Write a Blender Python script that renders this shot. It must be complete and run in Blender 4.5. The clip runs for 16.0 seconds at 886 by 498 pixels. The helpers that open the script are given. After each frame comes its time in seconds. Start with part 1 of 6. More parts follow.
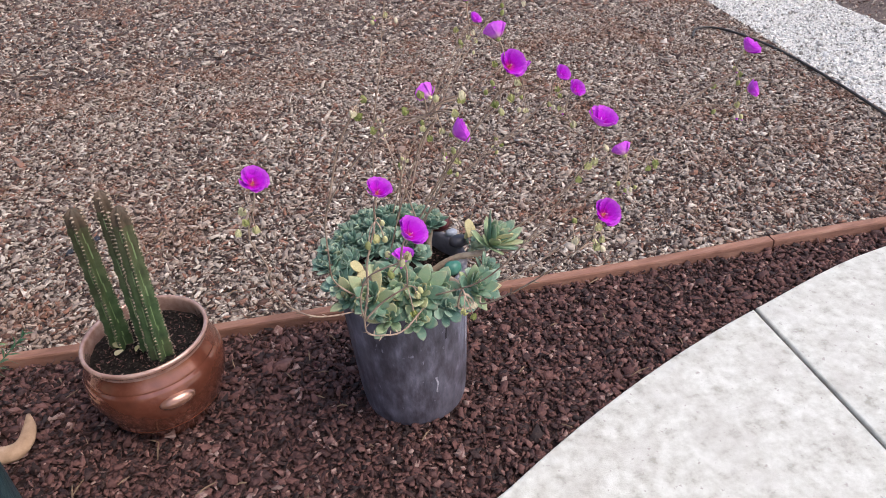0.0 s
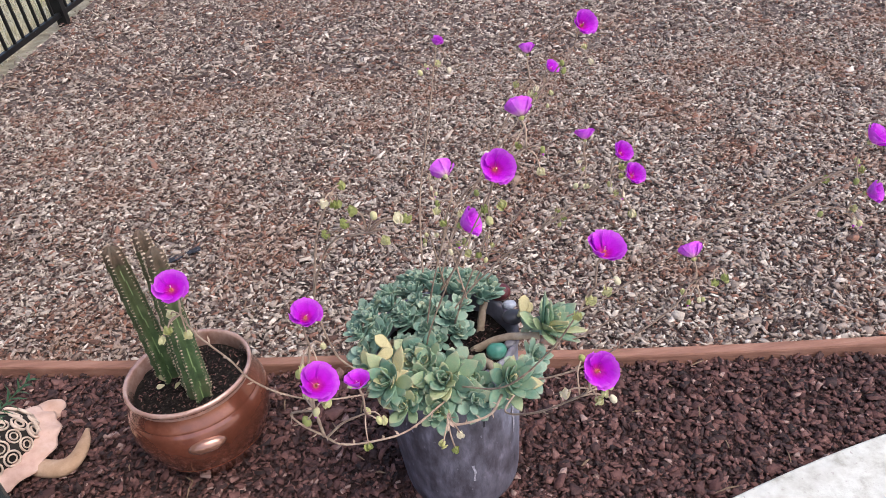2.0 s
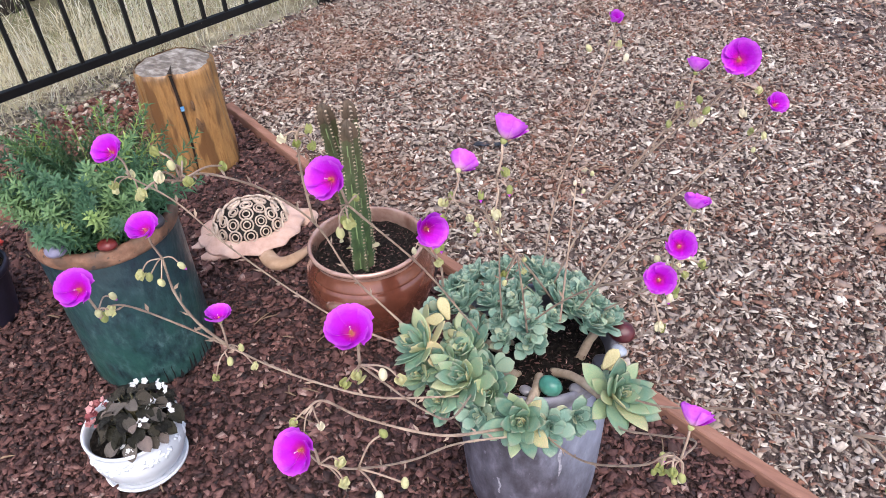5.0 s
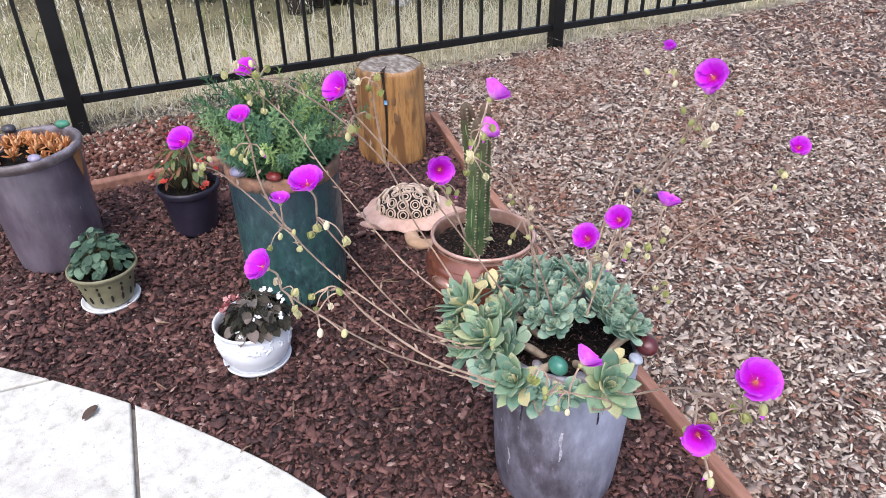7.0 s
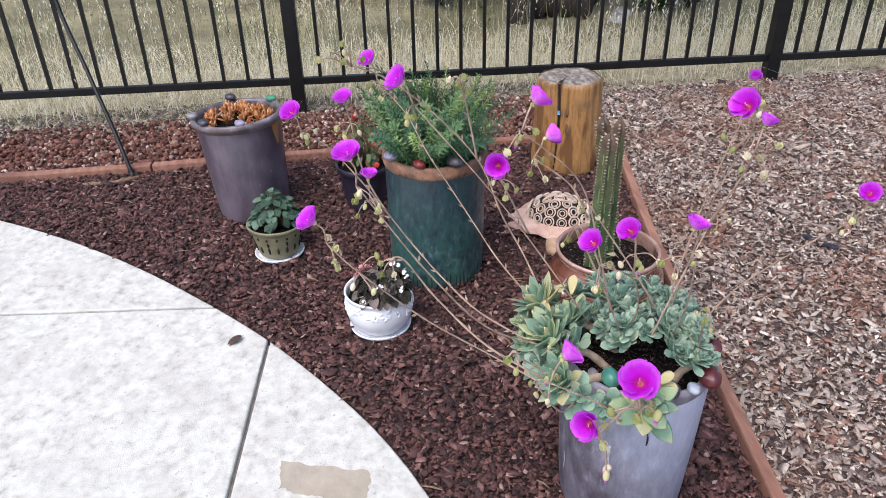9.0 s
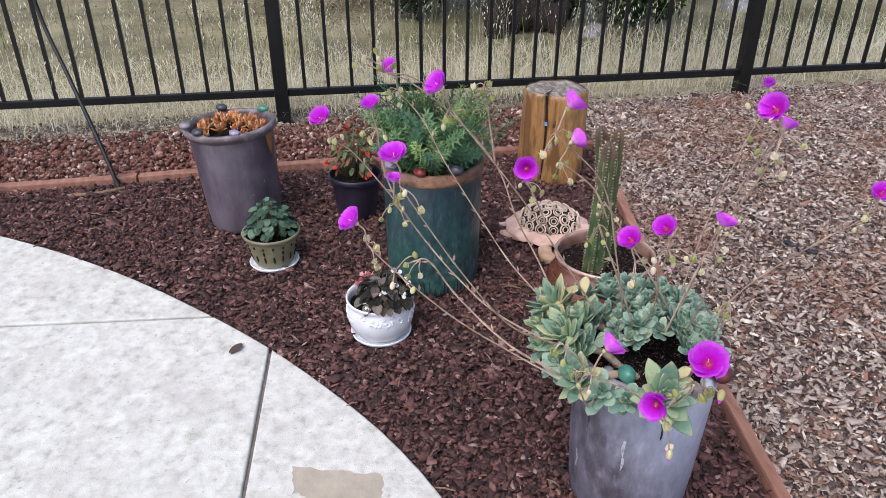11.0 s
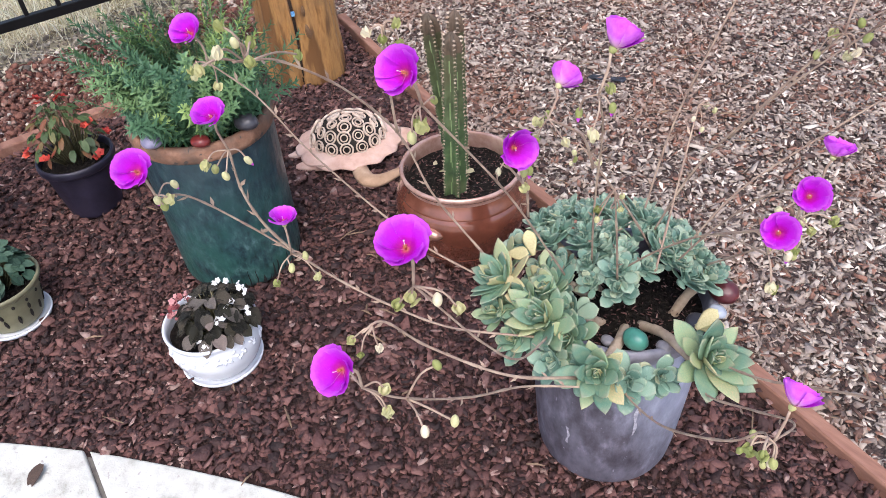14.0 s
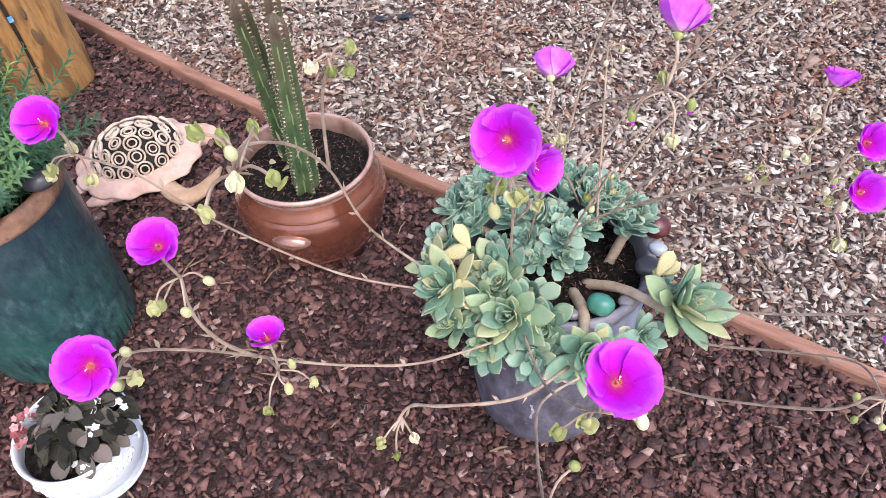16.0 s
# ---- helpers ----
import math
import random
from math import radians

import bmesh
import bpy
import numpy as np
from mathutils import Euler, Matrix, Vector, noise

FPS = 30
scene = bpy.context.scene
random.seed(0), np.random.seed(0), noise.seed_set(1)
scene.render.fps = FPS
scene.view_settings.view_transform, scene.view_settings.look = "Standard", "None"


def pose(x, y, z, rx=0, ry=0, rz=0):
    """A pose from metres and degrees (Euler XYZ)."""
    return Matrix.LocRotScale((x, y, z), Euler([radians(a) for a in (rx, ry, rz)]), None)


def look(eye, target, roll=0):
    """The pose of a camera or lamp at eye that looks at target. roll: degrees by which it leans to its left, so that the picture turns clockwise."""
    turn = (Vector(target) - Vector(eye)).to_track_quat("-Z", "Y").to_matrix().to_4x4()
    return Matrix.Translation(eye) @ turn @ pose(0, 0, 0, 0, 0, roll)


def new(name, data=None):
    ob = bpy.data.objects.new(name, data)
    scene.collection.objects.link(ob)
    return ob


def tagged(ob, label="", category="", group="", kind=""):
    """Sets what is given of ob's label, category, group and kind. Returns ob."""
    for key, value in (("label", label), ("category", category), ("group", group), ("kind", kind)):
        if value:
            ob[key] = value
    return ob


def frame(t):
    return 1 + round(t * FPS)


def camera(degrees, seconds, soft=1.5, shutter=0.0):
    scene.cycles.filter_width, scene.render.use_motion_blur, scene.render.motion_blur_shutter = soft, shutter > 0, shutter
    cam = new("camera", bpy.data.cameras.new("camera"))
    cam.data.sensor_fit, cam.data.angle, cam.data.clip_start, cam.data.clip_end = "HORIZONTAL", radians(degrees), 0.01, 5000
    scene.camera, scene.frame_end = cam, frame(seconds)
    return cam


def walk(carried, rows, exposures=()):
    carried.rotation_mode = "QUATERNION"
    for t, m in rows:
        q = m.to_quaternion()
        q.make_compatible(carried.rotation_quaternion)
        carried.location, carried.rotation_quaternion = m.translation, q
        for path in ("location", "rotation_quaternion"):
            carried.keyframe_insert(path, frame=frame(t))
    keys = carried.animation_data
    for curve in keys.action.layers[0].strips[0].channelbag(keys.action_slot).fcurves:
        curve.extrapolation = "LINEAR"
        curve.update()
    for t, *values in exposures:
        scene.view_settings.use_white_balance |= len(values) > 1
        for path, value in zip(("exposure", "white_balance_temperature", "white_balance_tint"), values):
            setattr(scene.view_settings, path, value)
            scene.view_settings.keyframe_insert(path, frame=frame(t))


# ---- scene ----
cam = camera(62.3, 16.0, soft=0.9)
PATH = [
    (0, (-0.267, -1.347, 1.397), (0.284, 0.203, 0.259), -4.8),
    (0.5, (-0.189, -1.333, 1.396), (0.249, 0.261, 0.27), -5.6),
    (1, (-0.121, -1.292, 1.392), (0.207, 0.336, 0.278), -6.9),
    (1.5, (-0.036, -1.223, 1.4), (0.196, 0.441, 0.314), -7.6),
    (2, (0.043, -1.178, 1.401), (0.149, 0.482, 0.291), -7.9),
    (2.5, (0.183, -1.137, 1.387), (-0.026, 0.5, 0.256), -6.4),
    (3, (0.27, -1.075, 1.385), (-0.191, 0.482, 0.218), -8.8),
    (3.5, (0.291, -0.996, 1.376), (-0.285, 0.493, 0.171), -7.2),
    (4, (0.373, -0.943, 1.376), (-0.353, 0.448, 0.136), -6.3),
    (6.5, (0.875, -0.812, 1.344), (-0.487, 0.141, 0.233), -1.9),
    (7, (0.971, -0.823, 1.338), (-0.501, 0.03, 0.285), -1.0),
    (7.5, (1.079, -0.841, 1.336), (-0.474, -0.051, 0.354), -0.1),
    (8, (1.125, -0.792, 1.347), (-0.5, -0.125, 0.391), 0.0),
    (8.5, (1.161, -0.681, 1.35), (-0.523, -0.224, 0.372), 0.1),
    (9, (1.167, -0.621, 1.353), (-0.528, -0.31, 0.338), -1.3),
    (11.5, (1.185, -0.759, 1.35), (-0.485, -0.302, 0.35), 0.7),
    (12, (1.076, -0.767, 1.336), (-0.511, -0.272, 0.223), 0.3),
    (12.5, (0.936, -0.822, 1.335), (-0.544, -0.183, 0.152), -2.4),
    (13, (0.806, -0.889, 1.323), (-0.55, -0.072, 0.102), -3.0),
    (13.5, (0.671, -0.863, 1.323), (-0.596, 0.071, 0.088), -4.4),
    (14, (0.56, -0.81, 1.303), (-0.585, 0.156, -0.023), -4.8),
    (14.5, (0.453, -0.817, 1.296), (-0.521, 0.211, -0.116), -6.0),
    (15, (0.357, -0.853, 1.294), (-0.399, 0.287, -0.165), -6.6),
    (15.5, (0.294, -0.854, 1.29), (-0.273, 0.38, -0.178), -5.0),
    (16, (0.25, -0.793, 1.296), (-0.31, 0.415, -0.197), -4.1),
]
walk(cam, [(t, look(eye, target, roll)) for t, eye, target, roll in PATH],
     [(0, 0.14, 6400, 12), (2, 0.27, 6300, 12), (3.5, 0.4, 6150, 12), (7, 0.5, 6080, 12), (8, 0.51, 6080, 12), (9, 0.31, 6080, 12), (12.5, 0.14, 6080, 12), (14.5, 0.62, 6050, 12), (16, 0.72, 6050, 12)])

# ---- light ----
world = bpy.data.worlds.new("world")
scene.world = world
world.use_nodes = True
wn, wl = world.node_tree.nodes, world.node_tree.links
sky = wn.new("ShaderNodeTexSky")
sky.sky_type, sky.sun_disc = "NISHITA", False
sky.sun_elevation, sky.sun_rotation = radians(58), radians(135)
sky.air_density, sky.dust_density, sky.ozone_density = 1.0, 4.0, 1.0
wn["Background"].inputs["Strength"].default_value = 0.21
wl.new(sky.outputs[0], wn["Background"].inputs["Color"])
sun_data = bpy.data.lights.new("sun", "SUN")
sun_data.energy, sun_data.angle, sun_data.color = 1.1, radians(50), (1.0, 0.97, 0.94)
sun = new("sun", sun_data)
sun.matrix_world = look((4.0, -4.0, 9.0), (0, 0, 0))


# ---- materials ----
def S(r, g, b):
    """Linear colour from 0-255 values."""
    return tuple(((v / 255 + 0.055) / 1.055) ** 2.4 if v > 10 else v / 255 / 12.92 for v in (r, g, b)) + (1.0,)


def ramp(nt, stops):
    node = nt.nodes.new("ShaderNodeValToRGB")
    els = node.color_ramp.elements
    while len(els) < len(stops):
        els.new(0.5)
    for el, (pos, col) in zip(els, stops):
        el.position, el.color = pos, col
    return node


def surface(name, stops, scale=8.0, rough=0.7, bump=0.3, bump_scale=60.0, metal=0.0, detail=6.0, pick="noise",
            speck=None, spec=0.5, stretch=(1, 1, 1), bump_dist=0.004, patches=None, through_light=0.0, coat=0.0, side=None):
    """A procedural surface. pick: what chooses the colour along the ramp (noise, island, object)."""
    m = bpy.data.materials.new(name)
    m.use_nodes = True
    nt = m.node_tree
    n, l = nt.nodes, nt.links
    b = n["Principled BSDF"]
    tc = n.new("ShaderNodeTexCoord")
    mp = n.new("ShaderNodeMapping")
    mp.inputs["Scale"].default_value = stretch
    l.new(tc.outputs["Object"], mp.inputs[0])
    nz = n.new("ShaderNodeTexNoise")
    nz.inputs["Scale"].default_value, nz.inputs["Detail"].default_value = scale, detail
    nz.inputs["Roughness"].default_value = 0.62
    l.new(mp.outputs[0], nz.inputs["Vector"])
    rp = ramp(nt, stops)
    if pick == "noise":
        l.new(nz.outputs["Fac"], rp.inputs[0])
    else:
        if pick == "island":
            src = n.new("ShaderNodeNewGeometry").outputs["Random Per Island"]
        else:
            src = n.new("ShaderNodeObjectInfo").outputs["Random"]
        mx = n.new("ShaderNodeMath")
        mx.operation = "MULTIPLY_ADD"
        ad = n.new("ShaderNodeMath")
        ad.operation = "MULTIPLY_ADD"
        l.new(nz.outputs["Fac"], ad.inputs[0])
        ad.inputs[1].default_value, ad.inputs[2].default_value = 0.5, -0.25
        l.new(src, mx.inputs[0])
        mx.inputs[1].default_value = 1.0
        l.new(ad.outputs[0], mx.inputs[2])
        l.new(mx.outputs[0], rp.inputs[0])
    col = rp.outputs[0]
    if patches:
        colour, pscale, lo, hi, amount = patches
        pz = n.new("ShaderNodeTexNoise")
        pz.inputs["Scale"].default_value, pz.inputs["Detail"].default_value = pscale, 4
        l.new(tc.outputs["Object"], pz.inputs["Vector"])
        pr = ramp(nt, [(lo, (0, 0, 0, 1)), (hi, (amount, amount, amount, 1))])
        l.new(pz.outputs["Fac"], pr.inputs[0])
        mix = n.new("ShaderNodeMix")
        mix.data_type, mix.blend_type = "RGBA", "MIX"
        l.new(pr.outputs[0], mix.inputs["Factor"])
        l.new(col, mix.inputs["A"])
        mix.inputs["B"].default_value = colour
        col = mix.outputs["Result"]
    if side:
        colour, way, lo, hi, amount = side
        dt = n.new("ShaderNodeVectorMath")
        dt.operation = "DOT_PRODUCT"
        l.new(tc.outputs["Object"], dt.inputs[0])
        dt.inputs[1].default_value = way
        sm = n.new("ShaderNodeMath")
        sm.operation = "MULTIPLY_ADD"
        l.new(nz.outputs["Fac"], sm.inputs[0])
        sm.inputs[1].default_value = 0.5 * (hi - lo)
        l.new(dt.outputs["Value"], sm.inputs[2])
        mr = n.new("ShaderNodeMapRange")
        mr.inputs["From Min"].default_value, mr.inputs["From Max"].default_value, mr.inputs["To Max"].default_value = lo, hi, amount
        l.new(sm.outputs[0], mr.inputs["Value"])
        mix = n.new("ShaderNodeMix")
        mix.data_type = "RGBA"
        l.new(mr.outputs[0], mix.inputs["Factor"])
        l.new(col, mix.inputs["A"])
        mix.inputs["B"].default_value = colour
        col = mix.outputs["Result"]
    if speck:
        colour, sscale, cut = speck
        vz = n.new("ShaderNodeTexNoise")
        vz.inputs["Scale"].default_value, vz.inputs["Detail"].default_value = sscale, 3
        l.new(mp.outputs[0], vz.inputs["Vector"])
        vr = ramp(nt, [(cut, (0, 0, 0, 1)), (cut + 0.05, (1, 1, 1, 1))])
        l.new(vz.outputs["Fac"], vr.inputs[0])
        mix = n.new("ShaderNodeMix")
        mix.data_type = "RGBA"
        l.new(vr.outputs[0], mix.inputs["Factor"])
        l.new(col, mix.inputs["A"])
        mix.inputs["B"].default_value = colour
        col = mix.outputs["Result"]
    l.new(col, b.inputs["Base Color"])
    b.inputs["Roughness"].default_value, b.inputs["Metallic"].default_value = rough, metal
    b.inputs["Specular IOR Level"].default_value = spec
    b.inputs["Coat Weight"].default_value, b.inputs["Coat Roughness"].default_value = coat, 0.08
    if bump:
        bz = n.new("ShaderNodeTexNoise")
        bz.inputs["Scale"].default_value, bz.inputs["Detail"].default_value = bump_scale, 5
        l.new(mp.outputs[0], bz.inputs["Vector"])
        bp = n.new("ShaderNodeBump")
        bp.inputs["Strength"].default_value, bp.inputs["Distance"].default_value = bump, bump_dist
        l.new(bz.outputs["Fac"], bp.inputs["Height"])
        l.new(bp.outputs[0], b.inputs["Normal"])
    if through_light:
        tr = n.new("ShaderNodeBsdfTranslucent")
        l.new(col, tr.inputs["Color"])
        ms = n.new("ShaderNodeMixShader")
        ms.inputs[0].default_value = through_light
        l.new(b.outputs[0], ms.inputs[1])
        l.new(tr.outputs[0], ms.inputs[2])
        l.new(ms.outputs[0], n["Material Output"].inputs["Surface"])
    return m


M = {}
M["soil"] = surface("straw_soil", [(0.3, S(124, 114, 94)), (0.5, S(170, 159, 134)), (0.7, S(208, 198, 172))], 9.0, 0.95, 0.8, 90, bump_dist=0.01)
M["tan_base"] = surface("chip_base", [(0.35, S(70, 57, 53)), (0.65, S(122, 106, 99))], 55, 0.95, 1.0, 130, bump_dist=0.01)
M["bed_base"] = surface("bed_base", [(0.35, S(40, 26, 23)), (0.65, S(70, 46, 41))], 60, 0.95, 1.0, 130, bump_dist=0.01)
M["lava_base"] = surface("lava_base", [(0.35, S(52, 30, 24)), (0.65, S(110, 64, 52))], 40, 0.95, 1.0, 90, bump_dist=0.01)
M["tan_chip"] = surface("weathered_wood_chips", [(0.0, S(58, 43, 39)), (0.15, S(93, 72, 64)), (0.26, S(148, 106, 88)), (0.34, S(118, 104, 96)), (0.5, S(148, 134, 124)), (0.66, S(160, 143, 129)), (0.78, S(172, 158, 146)), (0.92, S(188, 175, 161)), (1.0, S(224, 211, 198))],
                        40, 0.85, 0.5, 220, pick="island", patches=(S(134, 88, 64), 2.6, 0.52, 0.66, 0.38))
M["bed_chip"] = surface("dyed_bark_chips", [(0.0, S(40, 26, 24)), (0.3, S(68, 44, 41)), (0.65, S(92, 60, 55)), (0.85, S(108, 73, 66)), (0.97, S(125, 92, 85)), (1.0, S(158, 132, 122))],
                        40, 0.8, 0.5, 220, pick="island")
M["lava"] = surface("lava_rock", [(0.0, S(70, 42, 35)), (0.35, S(104, 66, 54)), (0.7, S(130, 88, 74)), (0.82, S(124, 100, 90)), (0.93, S(160, 126, 110)), (1.0, S(196, 184, 172))],
                    60, 0.95, 1.0, 160, pick="island", bump_dist=0.006)
M["concrete"] = surface("broomed_concrete", [(0.3, S(163, 159, 148)), (0.42, S(191, 189, 179)), (0.56, S(206, 205, 196)), (0.7, S(217, 216, 208))], 30, 0.8, 0.45, 300, detail=15,
                        patches=(S(178, 173, 165), 8, 0.46, 0.7, 0.42), speck=(S(172, 166, 158), 70, 0.66), bump_dist=0.003)
M["groove"] = surface("joint_dirt", [(0.3, S(92, 86, 80)), (0.7, S(130, 124, 116))], 40, 0.95, 0.4, 200)
M["patch"] = surface("worn_sealer_patch", [(0.35, S(160, 149, 132)), (0.65, S(180, 169, 150))], 14, 0.55, 0.2, 200)
M["board"] = surface("stained_board", [(0.3, S(122, 84, 68)), (0.5, S(146, 104, 86)), (0.7, S(164, 124, 105))], 11, 0.8, 0.5, 70, stretch=(0.4, 3.5, 3.5),
                     patches=(S(108, 74, 60), 7, 0.5, 0.7, 0.6))
M["black_metal"] = surface("black_powder_coat", [(0.4, S(11, 11, 12)), (0.6, S(20, 20, 21))], 12, 0.45, 0.1, 300, spec=0.35)
M["gravel_white"] = surface("pale_gravel", [(0.34, S(146, 142, 136)), (0.5, S(204, 200, 194)), (0.66, S(234, 231, 226))], 90, 0.9, 1.0, 120, bump_dist=0.008)
M["gravel_stone"] = surface("pale_stones", [(0.0, S(132, 127, 121)), (0.25, S(198, 194, 188)), (1.0, S(244, 241, 236))], 40, 0.85, 0.3, 200, pick="island")


# ---- helpers ----
def mesh_of(name, verts, faces, mat, smooth=False):
    me = bpy.data.meshes.new(name)
    me.from_pydata([tuple(v) for v in verts], [], faces)
    me.materials.append(mat)
    if smooth:
        me.polygons.foreach_set("use_smooth", [True] * len(me.polygons))
    me.update()
    return me


def put(name, me, parent=None, m=None, label=""):
    ob = new(name, me)
    if parent is not None:
        ob.parent = parent
    if m is not None:
        ob.matrix_basis = m
    if label:
        ob["label"] = label
    return ob


def empty(name, m, label, category, group="", kind=""):
    ob = new(name)
    ob.empty_display_size = 0.05
    ob.matrix_basis = m
    return tagged(ob, label, category, group, kind)


def part(name, bm, material, parent, label="", smooth=True, m=None):
    me = bpy.data.meshes.new(name)
    bm.to_mesh(me)
    bm.free()
    me.materials.append(material)
    if smooth:
        me.polygons.foreach_set("use_smooth", [True] * len(me.polygons))
    return put(name, me, parent, m, label)


def lathe(profile, n=64, wobble=0.0):
    """Verts and faces of a turned form; profile of (radius, height) from the foot to the inside."""
    verts, faces = [], []
    for r, z in profile:
        for k in range(n):
            a = 2 * math.pi * k / n
            rr = r * (1 + wobble * math.sin(2 * a + 3 * z) + 0.5 * wobble * math.sin(3 * a + 9 * z))
            verts.append((rr * math.cos(a), rr * math.sin(a), z))
    for j in range(len(profile) - 1):
        for k in range(n):
            a, b = j * n + k, j * n + (k + 1) % n
            faces.append((a, b, b + n, a + n))
    faces.append(tuple(range(n))[::-1])
    return verts, faces


def soften(profile, times=2):
    """Rounds a profile by cutting its corners."""
    for _ in range(times):
        out = [profile[0]]
        for (a, b), (c, d) in zip(profile, profile[1:]):
            out += [(a * 0.75 + c * 0.25, b * 0.75 + d * 0.25), (a * 0.25 + c * 0.75, b * 0.25 + d * 0.75)]
        profile = out + [profile[-1]]
    return profile


def tube(points, radii, n=7, close=True):
    """Verts and faces of a tapered tube through points."""
    pts = [Vector(p) for p in points]
    verts, faces = [], []
    side = Vector((0.3, 0.9, 0.1))
    for i, p in enumerate(pts):
        d = (pts[min(i + 1, len(pts) - 1)] - pts[max(i - 1, 0)]).normalized()
        side = (side - d * side.dot(d)).normalized()
        up = d.cross(side)
        for k in range(n):
            a = 2 * math.pi * k / n
            verts.append(p + (side * math.cos(a) + up * math.sin(a)) * radii[i])
    for i in range(len(pts) - 1):
        for k in range(n):
            a, b = i * n + k, i * n + (k + 1) % n
            faces.append((a, b, b + n, a + n))
    if close:
        faces += [tuple(range(n))[::-1], tuple(range((len(pts) - 1) * n, len(pts) * n))]
    return verts, faces


def join(*sets):
    verts, faces = [], []
    for v, f in sets:
        k = len(verts)
        verts += [tuple(p) for p in v]
        faces += [tuple(i + k for i in face) for face in f]
    return verts, faces


def moved(vf, m):
    return [m @ Vector(v) for v in vf[0]], vf[1]


def spline(points, n=24):
    """A smooth curve through points (Catmull-Rom)."""
    p = [Vector(q) for q in points]
    p = [2 * p[0] - p[1]] + p + [2 * p[-1] - p[-2]]
    out = []
    for i in range(1, len(p) - 2):
        for k in range(n):
            t = k / n
            out.append(0.5 * (2 * p[i] + (p[i + 1] - p[i - 1]) * t + (2 * p[i - 1] - 5 * p[i] + 4 * p[i + 1] - p[i + 2]) * t * t
                              + (3 * p[i] - p[i - 1] - 3 * p[i + 1] + p[i + 2]) * t ** 3))
    return out + [p[-2]]


def box(x0, x1, y0, y1, z0, z1, bevel=0.0):
    bm = bmesh.new()
    bmesh.ops.create_cube(bm, size=1.0, matrix=Matrix.Translation(((x0 + x1) / 2, (y0 + y1) / 2, (z0 + z1) / 2)) @ Matrix.Diagonal((x1 - x0, y1 - y0, z1 - z0, 1)))
    if bevel:
        bmesh.ops.bevel(bm, geom=bm.edges[:], offset=bevel, segments=2, affect="EDGES", profile=0.6)
    return bm


def facing(p, n, spin=0.0):
    """A pose at p whose z axis points along n."""
    q = Vector(n).normalized().to_track_quat("Z", "Y").to_matrix().to_4x4()
    return Matrix.Translation(p) @ q @ Matrix.Rotation(spin, 4, "Z")


# ---- the lie of the land ----
def gz(x, y):
    return 0.022 - 0.045 * min(max(x, -2.7), 6) + 0.02 * min(max(y, -6), 7)


def slab_z(x):
    return 0.035 - 0.02 * x


BOARD = [(3.4, -0.19), (1.81, 0.045), (1.38, 0.107), (1.05, 0.155), (0.5, 0.238), (-0.34, 0.39), (-0.9, 0.495), (-1.3, 0.585), (-1.7, 0.69)]


def board_y(x):
    xs = [p[0] for p in BOARD][::-1]
    return float(np.interp(x, xs, [p[1] for p in BOARD][::-1]))


def back_x(y):
    return -1.753 + 0.09 * y


def fence_x(y):
    return -2.383 + 0.091 * (y + 0.67)


PATIO_C, PATIO_R = (1.686, -4.002), 3.918


def patio_r(a):
    """Radius of the hand-laid edge, drawn in a little along one stretch."""
    x = PATIO_C[0] + PATIO_R * math.cos(a)
    return PATIO_R - (0.022 * float(np.interp(x, [-0.9, -0.62, -0.22, -0.08, 0.15, 1.15, 1.5], [0, -0.45, -0.55, -0.2, 1, 1, 0])) if math.sin(a) > 0 else 0.0)


gx = [-400, -150, -60, -25, -12, -7, -4.5, -3.2, -2.7, -2, -1, 0, 1, 2, 3.5, 6, 12, 40, 150, 400]
gy = [-400, -150, -60, -25, -12, -6, -3, -1.5, 0, 1.5, 3, 5, 7, 12, 25, 60, 150, 400]
verts = [(x, y, gz(x, y) - 0.008) for y in gy for x in gx]
faces = [(j * len(gx) + i, j * len(gx) + i + 1, (j + 1) * len(gx) + i + 1, (j + 1) * len(gx) + i) for j in range(len(gy) - 1) for i in range(len(gx) - 1)]
tagged(put("ground", mesh_of("ground", verts, faces, M["soil"])), "dry straw-coloured earth stretching away past the fence", "ground", kind="structure")


def sheet(name, outline, mat, lift, label):
    vs = [(x, y, gz(x, y) + lift) for x, y in outline]
    return tagged(put(name, mesh_of(name, vs, [tuple(range(len(vs)))], mat)), label, "ground", kind="structure")


line = [(x, y) for x, y in BOARD]
sheet("chip_yard_ground", line[::-1] + [(5.9, -0.5), (5.9, 6.9), (fence_x(6.9), 6.9), (fence_x(0.7), 0.7)], M["tan_base"], -0.002, "weathered wood chip yard beside the bed")
sheet("bed_ground", line + [(back_x(-5.5), -5.5), (3.4, -5.5)], M["bed_base"], 0.0, "dark bark mulch bed along the patio")
sheet("lava_strip_ground", [(back_x(0.69), 0.69), (fence_x(0.69), 0.69), (fence_x(-5.5), -5.5), (back_x(-5.5), -5.5)], M["lava_base"], 0.0, "red lava rock strip under the fence")
sheet("gravel_path", [(2.4, -0.1), (3.25, -0.1), (3.95, 4.2), (3.4, 4.2), (2.75, 1.6)], M["gravel_white"], 0.012, "pale crushed gravel path across the yard")


# ---- patio ----
def clip(poly, nx, ny, d):
    """The part of a polygon with nx*x + ny*y <= d."""
    out = []
    for (ax, ay), (bx, by) in zip(poly, poly[1:] + poly[:1]):
        sa, sb = nx * ax + ny * ay - d, nx * bx + ny * by - d
        if sa <= 0:
            out.append((ax, ay))
        if sa * sb < 0:
            t = sa / (sa - sb)
            out.append((ax + (bx - ax) * t, ay + (by - ay) * t))
    return out


